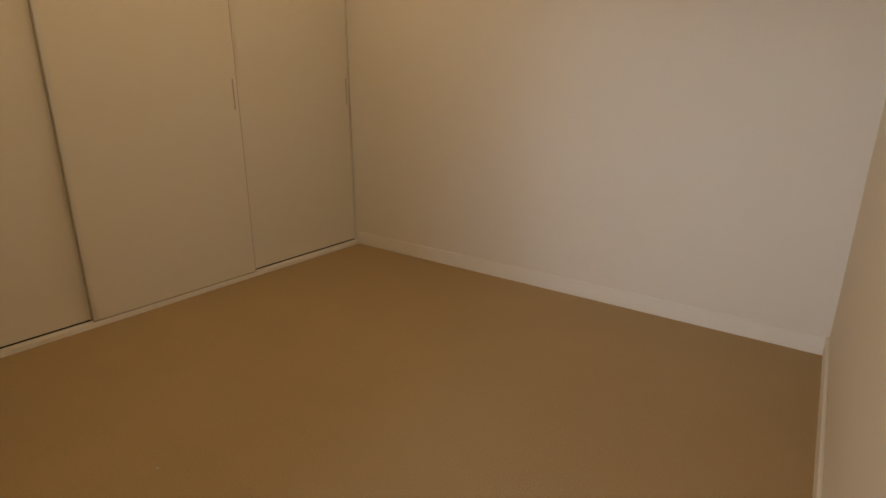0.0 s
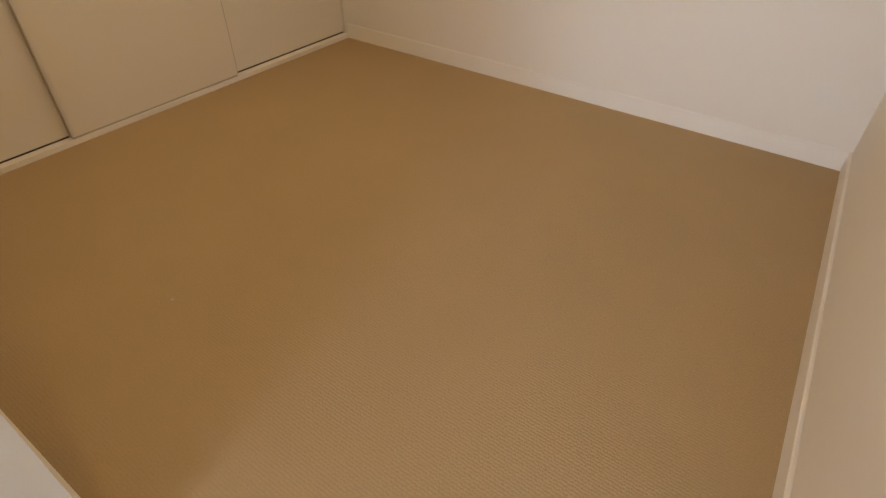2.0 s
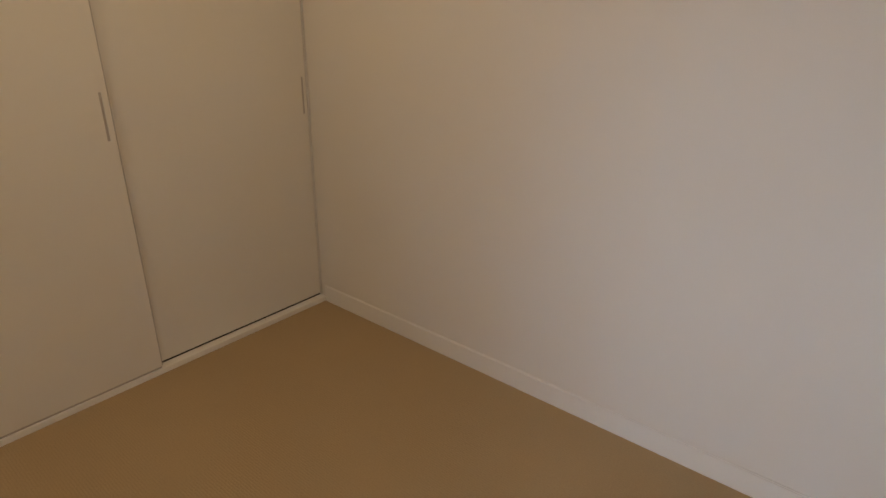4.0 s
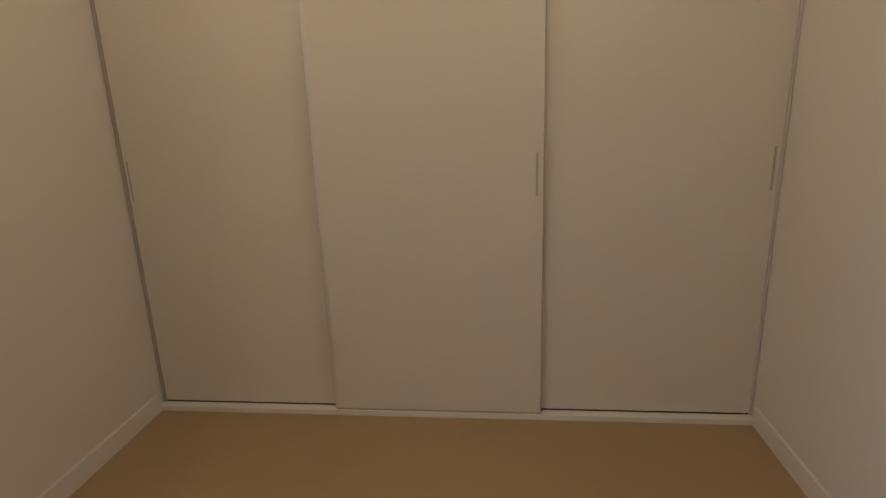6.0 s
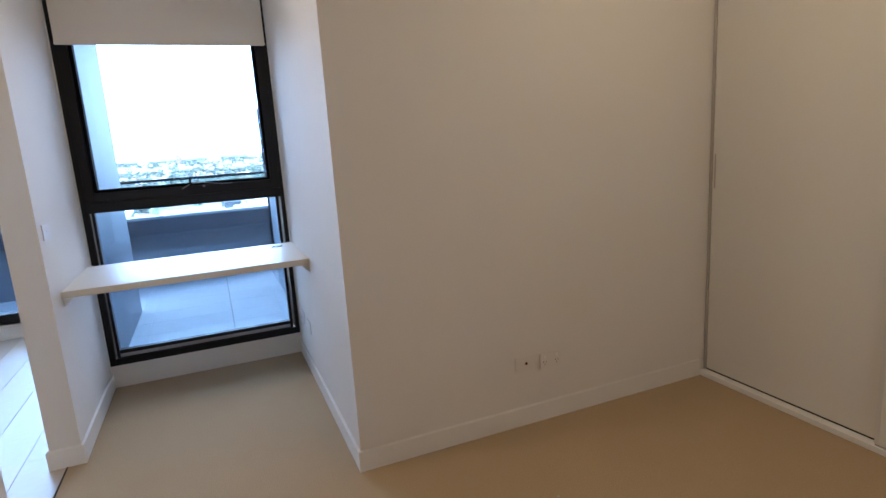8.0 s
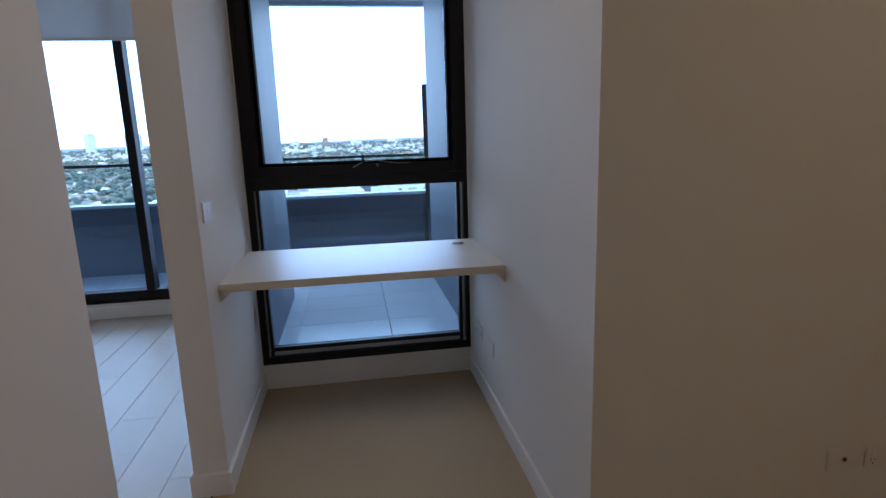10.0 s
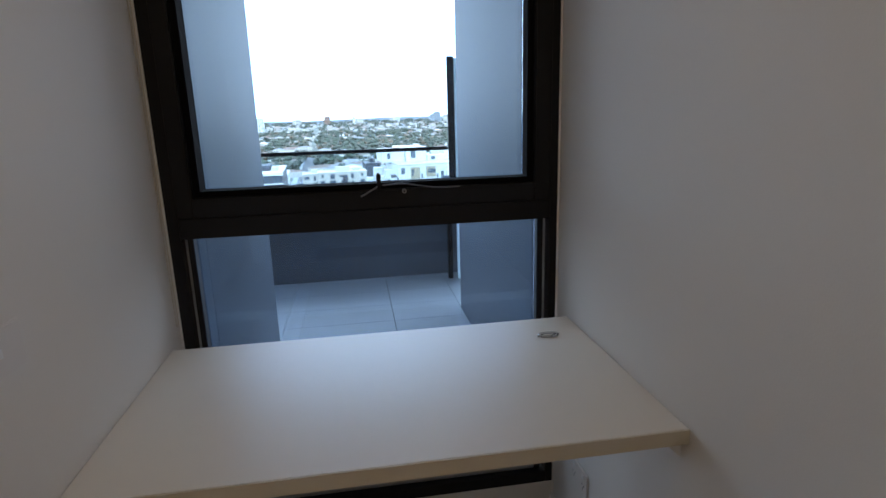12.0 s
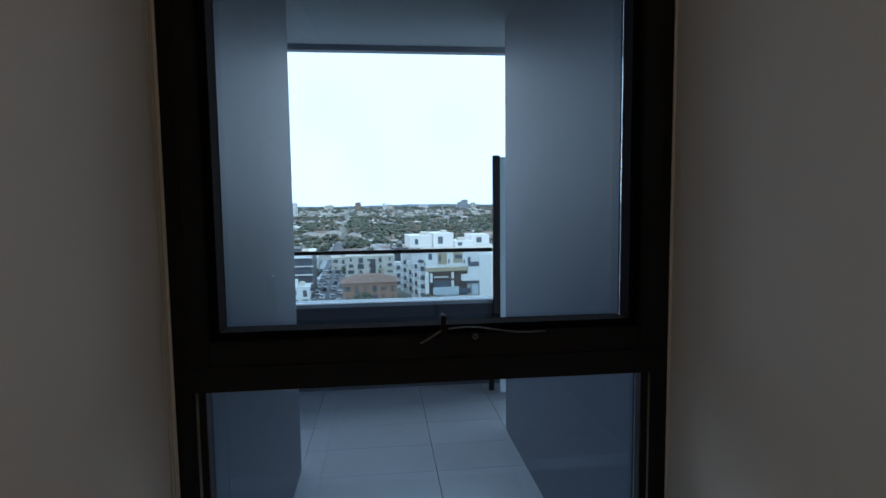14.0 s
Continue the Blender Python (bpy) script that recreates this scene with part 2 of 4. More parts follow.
structure("wall_under_window", [(NL_X - 0.02, NR_X + 0.03, NICHE_Y, NICHE_Y + 0.12, 0, WZ0), (NL_X - 0.02, NR_X + 0.03, NICHE_Y, NICHE_Y + 0.12, WZ1, CEIL)], PAINT, "low painted upstand and head round the niche window")
structure("wall_living_front", [(-6.5, -1.232, LIV_Y, LIV_Y + 0.10, 0, WZ0), (-6.5, -1.232, LIV_Y, LIV_Y + 0.10, WZ1, CEIL)], PAINT, "low painted upstand and head round the living window")
structure("wall_end", [(-1.230, FIN_W - 0.031, LIV_Y, 3.287, -0.3, 2.7)], RENDERED, "grey outer end of the wall beside the balcony")


def baseboard(x0, x1, y0, y1, label="white painted square-edge baseboard"):
    bm = bmesh.new()
    slab(bm, x0, x1, y0, y1, 0.0, 0.09)
    edges = [e for e in bm.edges if all(v.co.z > 0.08 for v in e.verts)]
    bmesh.ops.bevel(bm, geom=edges, offset=0.004, segments=2, affect="EDGES")
    return tagged(finish("baseboard", bm, TRIM), label, kind="structure")


baseboard(NR_X, EAST, NORTH - SK, NORTH)
baseboard(NR_X - SK, NR_X, -SK, NICHE_Y)
baseboard(WB_X + SK, EAST, SOUTH, SOUTH + SK)
west_board = baseboard(WB_X, WB_X + SK, SOUTH, OPEN0)
for ob in (west, west_board):  # this wall stands a little out of square
    for v in ob.data.vertices:
        if v.co.x > -1.15:
            v.co.x -= 0.035 * (v.co.y - SOUTH)
baseboard(-1.22 - SK, -1.22, SOUTH, OPEN0)
baseboard(-1.22 - SK, WB_X - 0.035 * (OPEN0 - SOUTH) + SK, OPEN0, OPEN0 + SK)
baseboard(NL_X, NL_X + SK, OPEN1 - SK, NICHE_Y)
baseboard(-1.22 - SK, NL_X, OPEN1 - SK, OPEN1)
baseboard(-1.22 - SK, -1.22, OPEN1, LIV_Y - SK)
baseboard(-6.5, -1.22, LIV_Y - SK, LIV_Y)
structure("trim", [(NL_X - 0.001, NL_X + 0.005, NICHE_Y - 0.004, NICHE_Y, 0.09, 2.5), (NR_X - 0.005, NR_X + 0.001, NICHE_Y - 0.004, NICHE_Y, 0.09, 2.5)], TRIM, "thin white sealant bead beside the window frame")


# ---- wardrobe ----
def wardrobe():
    w = thing("wardrobe", (EAST + 0.3, -1.32, 0), "built-in wardrobe with three off-white sliding doors, all shut", "wardrobe")
    box_part("plinth", (EAST, EAST + 0.60, SOUTH + 0.002, -0.002, 0.0, 0.025), TRIM, w, "white bottom track and plinth", 0.001)
    # near-black sheet, its colour stands in for the unlit inside
    box_part("shade_panel", (EAST + 0.085, EAST + 0.11, SOUTH + 0.002, -0.002, 0.0255, 2.50), GAP, w, "near-black sheet behind the doors, dark in place of shade")
    # dark strips fill the gaps, shade under the doors given by colour
    for y0, y1, back in ((-0.853, -0.016, 0.043), (-1.768, -0.853, 0.008), (SOUTH + 0.012, -1.772, 0.043)):
        box_part("door_gap_shade", (EAST + back, EAST + back + 0.012, y0 + 0.001, y1 - 0.001, 0.0252, 0.0338), GAP if back > 0.02 else SEAL_SHADE_GREY, w, "dark strip put in as shade under the door")
    box_part("head", (EAST + 0.002, EAST + 0.60, SOUTH + 0.002, -0.002, 2.50, CEIL - 0.002), PANEL, w)
    # door: y from, y to, set back, handle centre
    doors = [(-0.878, -0.016, 0.040, -0.032), (-1.768, -0.853, 0.005, -1.743), (SOUTH + 0.012, -1.742, 0.040, SOUTH + 0.034)]
    for n, (y0, y1, back, hy) in enumerate(doors):
        front = EAST + back
        d = box_part("sliding_door", (front, front + 0.022, y0, y1, 0.034, 2.495), PANEL, w, "flat off-white laminate sliding door", bevel=0.0015)
        box_part("finger_pull", (front - 0.0015, front + 0.004, hy - 0.004, hy + 0.004, 0.992, 1.160), SEAL_SHADE_GREY, d, "narrow recessed grey finger pull")
        box_part("pull_rim", (front - 0.0022, front - 0.0016, hy - 0.007, hy - 0.004, 0.988, 1.164), STRIP, d, "pale pull rim")
        if n == 1:
            box_part("door_edge_grey", (front + 0.001, front + 0.026, y0 - 0.0035, y0 - 0.0002, 0.040, 2.495), SEAL_SHADE_GREY, d, "grey strip down the door edge")
            box_part("door_edge_grey", (front + 0.006, front + 0.026, y1 + 0.0002, y1 + 0.0035, 0.034, 2.495), SEAL_SHADE_GREY, d, "grey strip down the door edge")
            box_part("edge_strip", (front - 0.0012, front - 0.0001, y1 - 0.016, y1 - 0.0005, 0.035, 2.494), STRIP, d, "pale strip by the door edge")
    box_part("brush_seal", (EAST + 0.034, EAST + 0.06, -0.015, -0.003, 0.026, 2.499), SEAL_SHADE_GREY, w, "grey brush seal against the wall")
    box_part("brush_seal", (EAST + 0.036, EAST + 0.06, SOUTH + 0.003, SOUTH + 0.011, 0.026, 2.499), STRIP, w, "pale seal against the wall")
    return w


wardrobe()


# ---- desk ----
def bracket(x, side, y=0.842):
    bm = bmesh.new()
    f = bm.faces.new([bm.verts.new((x, y, 0.676)), bm.verts.new((x, y, 0.718)), bm.verts.new((x + 0.044 * side, y, 0.718))])
    r = bmesh.ops.extrude_face_region(bm, geom=[f])
    bmesh.ops.translate(bm, verts=[v for v in r["geom"] if isinstance(v, bmesh.types.BMVert)], vec=(0, 0.003, 0))
    slab(bm, min(x, x + 0.002 * side), max(x, x + 0.002 * side), y + 0.003, y + 0.50, 0.678, 0.718)
    slab(bm, min(x + 0.002 * side, x + 0.044 * side), max(x + 0.002 * side, x + 0.044 * side), y + 0.003, y + 0.50, 0.716, 0.718)
    bmesh.ops.recalc_face_normals(bm, faces=bm.faces)
    return bm


def desk():
    d = thing("desk", (-0.53, 1.1, 0.716), "pale laminate wall-hung desk shelf across the niche", "desk")
    box_part("desktop", (NL_X + 0.001, NR_X - 0.001, 0.821, 1.437, 0.719, 0.75), DESK, d, bevel=0.0012)
    box_part("front_edge", (NL_X + 0.001, NR_X - 0.001, 0.818, 0.8208, 0.7195, 0.7495), DESK_EDGE, d, "beige edge band")
    part("bracket", bracket(NL_X + 0.0005, 1), PLASTIC, d, "white steel angle bracket")
    part("bracket", bracket(NR_X - 0.0005, -1), PLASTIC, d, "white steel angle bracket")
    return d


desk()


def ring(bm, centre, rx, ry, r, seg=28):
    """A flat oval ring of round section."""
    rows = []
    for i in range(seg):
        a = 2 * math.pi * i / seg
        rows.append([bm.verts.new((centre[0] + (rx + r * math.cos(b)) * math.cos(a), centre[1] + (ry + r * math.cos(b)) * math.sin(a), centre[2] + r * math.sin(b))) for b in (2 * math.pi * k / 8 for k in range(8))])
    for i in range(seg):
        for k in range(8):
            bm.faces.new((rows[i][k], rows[(i + 1) % seg][k], rows[(i + 1) % seg][(k + 1) % 8], rows[i][(k + 1) % 8]))


def cord_clip():
    """The clear guide of the blind's chain, laid on the desk."""
    t = thing("cord_guide", (-0.105, 1.306, 0.7505), "clear plastic oval chain guide lying on the desk", "blind fitting")
    bm = bmesh.new()
    ring(bm, (-0.105, 1.306, 0.7545), 0.027, 0.012, 0.0035)
    part("guide_ring", bm, CLEAR_PLASTIC, t, smooth=True)
    bm = bmesh.new()
    tube(bm, (-0.099, 1.300, 0.7535), (-0.083, 1.310, 0.7535), 0.0022, 8)
    part("hook", bm, DARK_PLASTIC, t, "dark metal hook", smooth=True)
    bm = bmesh.new()
    tube(bm, (-0.131, 1.306, 0.7506), (-0.131, 1.306, 0.757), 0.005, 12)
    part("peg", bm, PLASTIC, t, "white peg", smooth=True)


cord_clip()


# ---- windows ----
def frame_bars(bars, mat, name, parent, label="", bevel=0.0018):
    for b in bars:
        box_part(name, b, mat, parent, label, bevel)


def pane(dims, parent, mat=None):
    ob = box_part("pane", dims, mat or GLASS, parent, "clear glass pane")
    ob.visible_shadow = False
    return ob


def curve_tube(points, r, n=6):
    """A bent rod through points, smooth between them."""
    pts = [Vector(p) for p in points]
    fine = []
    for i in range(len(pts) - 1):
        a, b, c, d = pts[max(i - 1, 0)], pts[i], pts[i + 1], pts[min(i + 2, len(pts) - 1)]
        for k in range(n):
            t = k / n
            fine.append(0.5 * ((2 * b) + (c - a) * t + (2 * a - 5 * b + 4 * c - d) * t * t + (3 * b - a - 3 * c + d) * t ** 3))
    fine.append(pts[-1])
    bm = bmesh.new()
    for a, b in zip(fine, fine[1:]):
        tube(bm, a, b + (b - a) * 0.08, r, 8)
    return bm


def niche_window():
    w = thing("window_1", (-0.53, NICHE_Y, WZ0), "black aluminium window, awning sash over fixed pane", "window", kind="structure")
    x0, x1, y0, y1 = NL_X + 0.002, NR_X - 0.002, NICHE_Y, NICHE_Y + 0.11
    frame_bars([(x0, x0 + 0.034, y0, y1, WZ0, WZ1), (x1 - 0.026, x1, y0, y1, WZ0, WZ1)], BLACK, "window_frame", w)
    a, b = x0 + 0.034, x1 - 0.026
    frame_bars([(a, b, y0, y1, WZ0, WZ0 + 0.04), (a, b, y0, y1, WZ1 - 0.045, WZ1), (a, b, y0, y1, 1.029, 1.085)], BLACK, "window_frame", w)
    frame_bars([(a, a + 0.010, y0 + 0.028, y0 + 0.05, WZ0 + 0.06, 1.029), (b - 0.014, b - 0.003, y0 + 0.028, y0 + 0.05, WZ0 + 0.06, 1.029)], CHANNEL, "channel", w, "grey glazing channel")
    frame_bars([(a + 0.010, a + 0.026, y0 + 0.016, y0 + 0.06, WZ0 + 0.04, 1.029), (b - 0.032, b - 0.014, y0 + 0.016, y0 + 0.06, WZ0 + 0.04, 1.029)], BLACK, "glazing_bead", w)
    frame_bars([(a + 0.026, b - 0.032, y0 + 0.022, y0 + 0.06, WZ0 + 0.062, WZ0 + 0.084)], BLACK, "glazing_bead", w)
    frame_bars([(a + 0.026, b - 0.032, y0 + 0.024, y0 + 0.058, WZ0 + 0.0405, WZ0 + 0.0615)], CHANNEL, "channel", w, "grey glazing channel")
    pane((a + 0.026, b - 0.032, y0 + 0.044, y0 + 0.048, WZ0 + 0.084, 1.029), w)
    s = thing("sash", (0, 0, 0), "awning sash, shut", "")
    s.parent = w
    s.matrix_parent_inverse = Matrix.Translation(-w.location)
    sx0, sx1, gy, sz0, sz1 = a, b, y0 + 0.062, 1.086, WZ1 - 0.046
    gx0, gx1, gz0, gz1 = -1.003, -0.094, 1.155, sz1 - 0.07
    frame_bars([(sx0, gx0 - 0.018, y0 - 0.006, y0 + 0.08, sz0, sz1), (gx1 + 0.018, sx1, y0 - 0.006, y0 + 0.08, sz0, sz1), (gx0 - 0.018, gx1 + 0.018, y0 - 0.006, y0 + 0.08, sz0, gz0 - 0.016), (gx0 - 0.018, gx1 + 0.018, y0 - 0.006, y0 + 0.08, gz1 + 0.016, sz1)], BLACK, "sash_frame", s, bevel=0.003)
    frame_bars([(gx0 - 0.018, gx0, y0 + 0.012, y0 + 0.075, gz0 - 0.016, gz1 + 0.016), (gx1, gx1 + 0.018, y0 + 0.012, y0 + 0.075, gz0 - 0.016, gz1 + 0.016), (gx0, gx1, y0 + 0.012, y0 + 0.075, gz0 - 0.016, gz0), (gx0, gx1, y0 + 0.012, y0 + 0.075, gz1, gz1 + 0.016)], GASKET, "glazing_bead", s, bevel=0.0015)
    pane((gx0, gx1, gy, gy + 0.004, gz0, gz1), s)
    # winder on the lower rail
    k = thing("winder", (0, 0, 0), "window winder with a bent steel arm", "")
    k.parent = w
    k.matrix_parent_inverse = Matrix.Translation(-w.location)
    wy = y0 - 0.016
    bm = bmesh.new()
    slab(bm, -0.533, -0.521, wy - 0.006, y0 - 0.007, 1.129, 1.186, 0.003)
    part("winder_post", bm, BLACK, k)
    part("winder_arm", curve_tube([(-0.526, wy, 1.152), (-0.545, wy - 0.004, 1.142), (-0.567, wy - 0.008, 1.130), (-0.578, wy - 0.008, 1.125)], 0.0024), ARM_STEEL, k, "bare steel crank handle", smooth=True)
    part("chain_arm", curve_tube([(-0.517, wy + 0.002, 1.152), (-0.46, wy + 0.002, 1.154), (-0.41, wy + 0.003, 1.146), (-0.36, wy + 0.004, 1.139), (-0.30, wy + 0.004, 1.139)], 0.0018), ARM_STEEL, k, "bare steel stay arm", smooth=True)
    bm = bmesh.new()
    tube(bm, (-0.457, wy - 0.001, 1.133), (-0.457, y0 - 0.007, 1.133), 0.0062, 16)
    part("lock_button", bm, ARM_STEEL, k, "small round steel lock button")
    bm = bmesh.new()
    tube(bm, (-0.457, wy - 0.002, 1.133), (-0.457, wy - 0.0011, 1.133), 0.0030, 12)
    part("key_hole", bm, DARK_PLASTIC, k, "dark key hole")
    return w


niche_window()


def roller_blind(name_label, x0, x1, y, z_low, cloth):
    b = thing("roller_blind", ((x0 + x1) / 2, y, CEIL), name_label, "blind")
    bm = bmesh.new()
    tube(bm, (x0, y, 2.545), (x1, y, 2.545), 0.028, 24)
    part("roll", bm, BLIND, b, smooth=True)
    box_part("cloth", (x0 + 0.012, x1 - 0.012, y + 0.026, y + 0.0275, z_low + 0.012, 2.55), cloth, b)
    bm = bmesh.new()
    slab(bm, x0 + 0.010, x1 - 0.010, y + 0.020, y + 0.034, z_low, z_low + 0.022, 0.004)
    part("bottom_bar", bm, BLIND_BAR, b, "pale bottom bar")
    for x in (x0, x1):
        box_part("bracket", (x - 0.003, x + 0.003, y - 0.03, y + 0.035, 2.50, CEIL - 0.001), PLASTIC, b)
    return b


niche_blind = roller_blind("pale cream roller blind lowered over the top of the niche window", NL_X + 0.020, NR_X - 0.010, 1.455, 1.916, BLIND)
living_blind = roller_blind("pale cream roller blind lowered over the top of the living window", -5.9, -1.26, LIV_Y - 0.07, 1.965, BACKLIT)


def blind_chain(x, y, z0, z1):
    """The loop of fine beads that draws the blind, hanging close to the wall."""
    c = thing("blind_chain", (x, y, z1), "thin pale beaded chain hanging from the niche blind by the wall", "blind chain")
    for dy in (0.0, 0.018):
        bm = bmesh.new()
        tube(bm, (x, y + dy, z0 + 0.01), (x, y + dy, z1), 0.0009, 6)
        for i in range(int((z1 - z0) / 0.006)):
            bmesh.ops.create_icosphere(bm, subdivisions=1, radius=0.0021, matrix=Matrix.Translation((x, y + dy, z0 + 0.01 + i * 0.006)))
        part("strand", bm, CHAIN, c, smooth=True)
    part("loop_end", curve_tube([(x, y, z0 + 0.01), (x, y + 0.003, z0 + 0.002), (x, y + 0.009, z0), (x, y + 0.015, z0 + 0.002), (x, y + 0.018, z0 + 0.01)], 0.0018), CHAIN, c, smooth=True)


blind_chain(NL_X + 0.008, 1.475, 0.80, 2.53)


def living_window():
    w = thing("window_2", (-3.0, LIV_Y, WZ0), "black aluminium living area window, wide panes", "window", kind="structure")
    x0, x1, y0, y1 = -5.9, -1.232, LIV_Y, LIV_Y + 0.10
    frame_bars([(x0, x1, y0, y1, WZ0 - 0.02, WZ0 + 0.065), (x0, x1, y0, y1, WZ1 - 0.05, WZ1), (x0, x0 + 0.05, y0, y1, WZ0 + 0.065, WZ1 - 0.05), (x1 - 0.05, x1, y0, y1, WZ0 + 0.065, WZ1 - 0.05)], BLACK, "window_frame", w)
    posts = (-2.125, -3.3, -4.5)
    frame_bars([(p - 0.03, p + 0.03, y0, y1, WZ0 + 0.065, WZ1 - 0.05) for p in posts], BLACK, "window_post", w)
    edges = [x0 + 0.05, -4.5, -3.3, -2.125, x1 - 0.05]
    for n, (p, q) in enumerate(zip(edges, edges[1:])):
        pane((p + 0.03 * (n > 0), q - 0.03 * (n < 3), y0 + 0.05, y0 + 0.054, WZ0 + 0.065, WZ1 - 0.05), w)
    return w


living_window()


# ---- plates, lamps, small things ----
def wall_plate(name, label, category, at, wide, high, facing, kind_of, group=""):
    """A white plate on a wall: built flat on the XZ plane, facing -y, then turned."""
    t = thing(name, (0, 0, 0), label, category, group)
    bm = bmesh.new()
    slab(bm, -wide / 2, wide / 2, -0.0085, -0.0005, -high / 2, high / 2, 0.003)
    part("plate", bm, PLATE, t)
    if kind_of == "socket":
        for sx in (-0.032, 0.032):
            box_part("rocker", (sx - 0.006, sx + 0.006, -0.0125, -0.0086, 0.012, 0.026), PLASTIC, t, "small white rocker", bevel=0.0015)
            for px, pz in ((-0.007, -0.006), (0.007, -0.006), (0.0, -0.018)):
                box_part("pin_slot", (sx + px - 0.001, sx + px + 0.001, -0.0092, -0.0086, pz - 0.004, pz + 0.004), DARK_PLASTIC, t, "dark pin slot")
    elif kind_of == "aerial":
        bm = bmesh.new()
        tube(bm, (0, -0.0086, 0), (0, -0.0125, 0), 0.0075, 16)
        part("aerial_ring", bm, BRASS, t, "brass aerial socket", smooth=False)
        bm = bmesh.new()
        tube(bm, (0, -0.0126, 0), (0, -0.0131, 0), 0.005, 16)
        part("aerial_hole", bm, DARK_PLASTIC, t, "dark socket hole")
    elif kind_of == "switch":
        bm = bmesh.new()
        slab(bm, -0.004, 0.004, -0.0115, -0.0086, -0.007, 0.007, 0.001)
        part("rocker", bm, PLASTIC, t, "small white rocker")
    elif kind_of == "blank":
        for pz in (-0.022, 0.022):
            bm = bmesh.new()
            tube(bm, (pz, -0.0086, 0), (pz, -0.0095, 0), 0.003, 12)
            part("screw_cap", bm, PLASTIC, t)
    t.matrix_world = Matrix.Translation(at) @ Matrix.Rotation(facing, 4, "Z") @ Matrix.Diagonal((1, 0.65, 1, 1))
    return t


wall_plate("aerial_socket", "white aerial plate with one socket on the painted wall", "socket", (0.787, NORTH, 0.296), 0.115, 0.072, 0, "aerial")
wall_plate("power_point", "white double power point beside the aerial plate", "socket", (0.918, NORTH, 0.288), 0.115, 0.072, 0, "socket")
wall_plate("power_point", "white double power point under the desk, switched", "socket", (NR_X, 1.307, 0.304), 0.115, 0.075, -math.pi / 2, "socket")
wall_plate("data_plate", "white blank data plate under the desk near the floor", "socket", (NR_X, 1.092, 0.300), 0.115, 0.075, -math.pi / 2, "blank")
wall_plate("light_switch", "white wide light switch with one small rocker", "switch", (NL_X, 0.778, 1.030), 0.116, 0.072, math.pi / 2, "switch")
wall_plate("cable_plate", "narrow white cable plate on the wall by the window", "socket", (NL_X, 1.455, 0.42), 0.030, 0.11, math.pi / 2, "blank")


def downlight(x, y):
    t = thing("downlight", (x, y, CEIL), "round white recessed downlight assumed in the unseen ceiling", "downlight", "ceiling downlights")
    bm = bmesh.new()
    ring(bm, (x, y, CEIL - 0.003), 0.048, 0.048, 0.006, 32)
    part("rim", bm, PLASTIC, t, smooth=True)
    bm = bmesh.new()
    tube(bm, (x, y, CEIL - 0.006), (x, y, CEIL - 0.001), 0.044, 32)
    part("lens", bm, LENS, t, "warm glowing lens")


for spot_x, spot_y in UNSEEN_LAMP_SPOTS + KITCHEN_SPOTS:
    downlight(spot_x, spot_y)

lint = thing("lint", (0.603, -0.514, 0.0), "tiny dark bit of lint on the tan carpet", "lint")
bm = bmesh.new()
bmesh.ops.create_icosphere(bm, subdivisions=2, radius=0.006, matrix=Matrix.Translation((0.603, -0.514, 0.002)) @ Matrix.Diagonal((1, 0.7, 0.35, 1)))
part("fluff", bm, SEAL_SHADE_GREY, lint)


# ---- balcony ----
structure("balcony_slab", [(-1.08, 3.0, NICHE_Y + 0.12, 3.29, -0.35, -0.02), (-7, 3.0, 3.2902, RAIL_Y + 0.35, -0.35, -0.02)], GROUT, "dark screed under the balcony pavers")
balcony_floor = bpy.data.objects["balcony_slab"]
structure("wall_balcony_west", [(FIN_W - 0.03, FIN_W, NICHE_Y + 0.095, 1.948, -0.02, 2.5), (FIN_W - 0.03, FIN_W, 1.952, 3.287, -0.02, 2.5), (FIN_W - 0.028, FIN_W - 0.004, 1.948, 1.952, -0.02, 2.5)], RENDERED, "blue-grey clad side wall of the balcony recess")
structure("wall_balcony_east", [(FIN_E, FIN_E + 0.35, NICHE_Y + 0.12, 3.655, -0.02, 2.5), (NR_X, FIN_E - 0.001, NICHE_Y + 0.12, NICHE_Y + 0.15, -0.02, 2.5)], RENDERED, "blue-grey clad side wall of the balcony recess")
structure("balcony_soffit", [(-1.08, 3.0, NICHE_Y + 0.12, 3.28, 2.505, 2.7), (-7, 3.0, 3.2802, RAIL_Y + 0.05, 2.505, 2.7)], SOFFIT, "grey painted balcony soffit")
structure("balcony_fascia", [(-7, 3.0, RAIL_Y + 0.053, RAIL_Y + 0.12, 2.468, 2.75)], SOFFIT, "grey fascia along the soffit edge")
structure("balcony_parapet", [(-7, 3.0, RAIL_Y + 0.35, RAIL_Y + 0.45, -0.4, 0.56)], RECESS, "charcoal clad balcony upstand")
structure("parapet_cap", [(-7, 3.0, RAIL_Y, RAIL_Y + 0.18, 0.706, 0.732)], CAP, "pale metal cap on the balcony upstand", 0.003)
structure("parapet_fascia", [(-7, 3.0, RAIL_Y + 0.01, RAIL_Y + 0.17, 0.545, 0.7055), (-7, 3.0, RAIL_Y + 0.1702, RAIL_Y + 0.45, 0.5605, 0.60)], PARAPET, "charcoal band under the upstand's cap", 0.003)
rail = thing("balcony_rail", (-3, RAIL_Y + 0.05, 0.7), "thin black metal handrail above the balcony upstand", "railing")
bm = bmesh.new()
slab(bm, -7, 0.124, RAIL_Y, RAIL_Y + 0.04, 1.076, 1.102, 0.003)
part("handrail", bm, BLACK, rail)
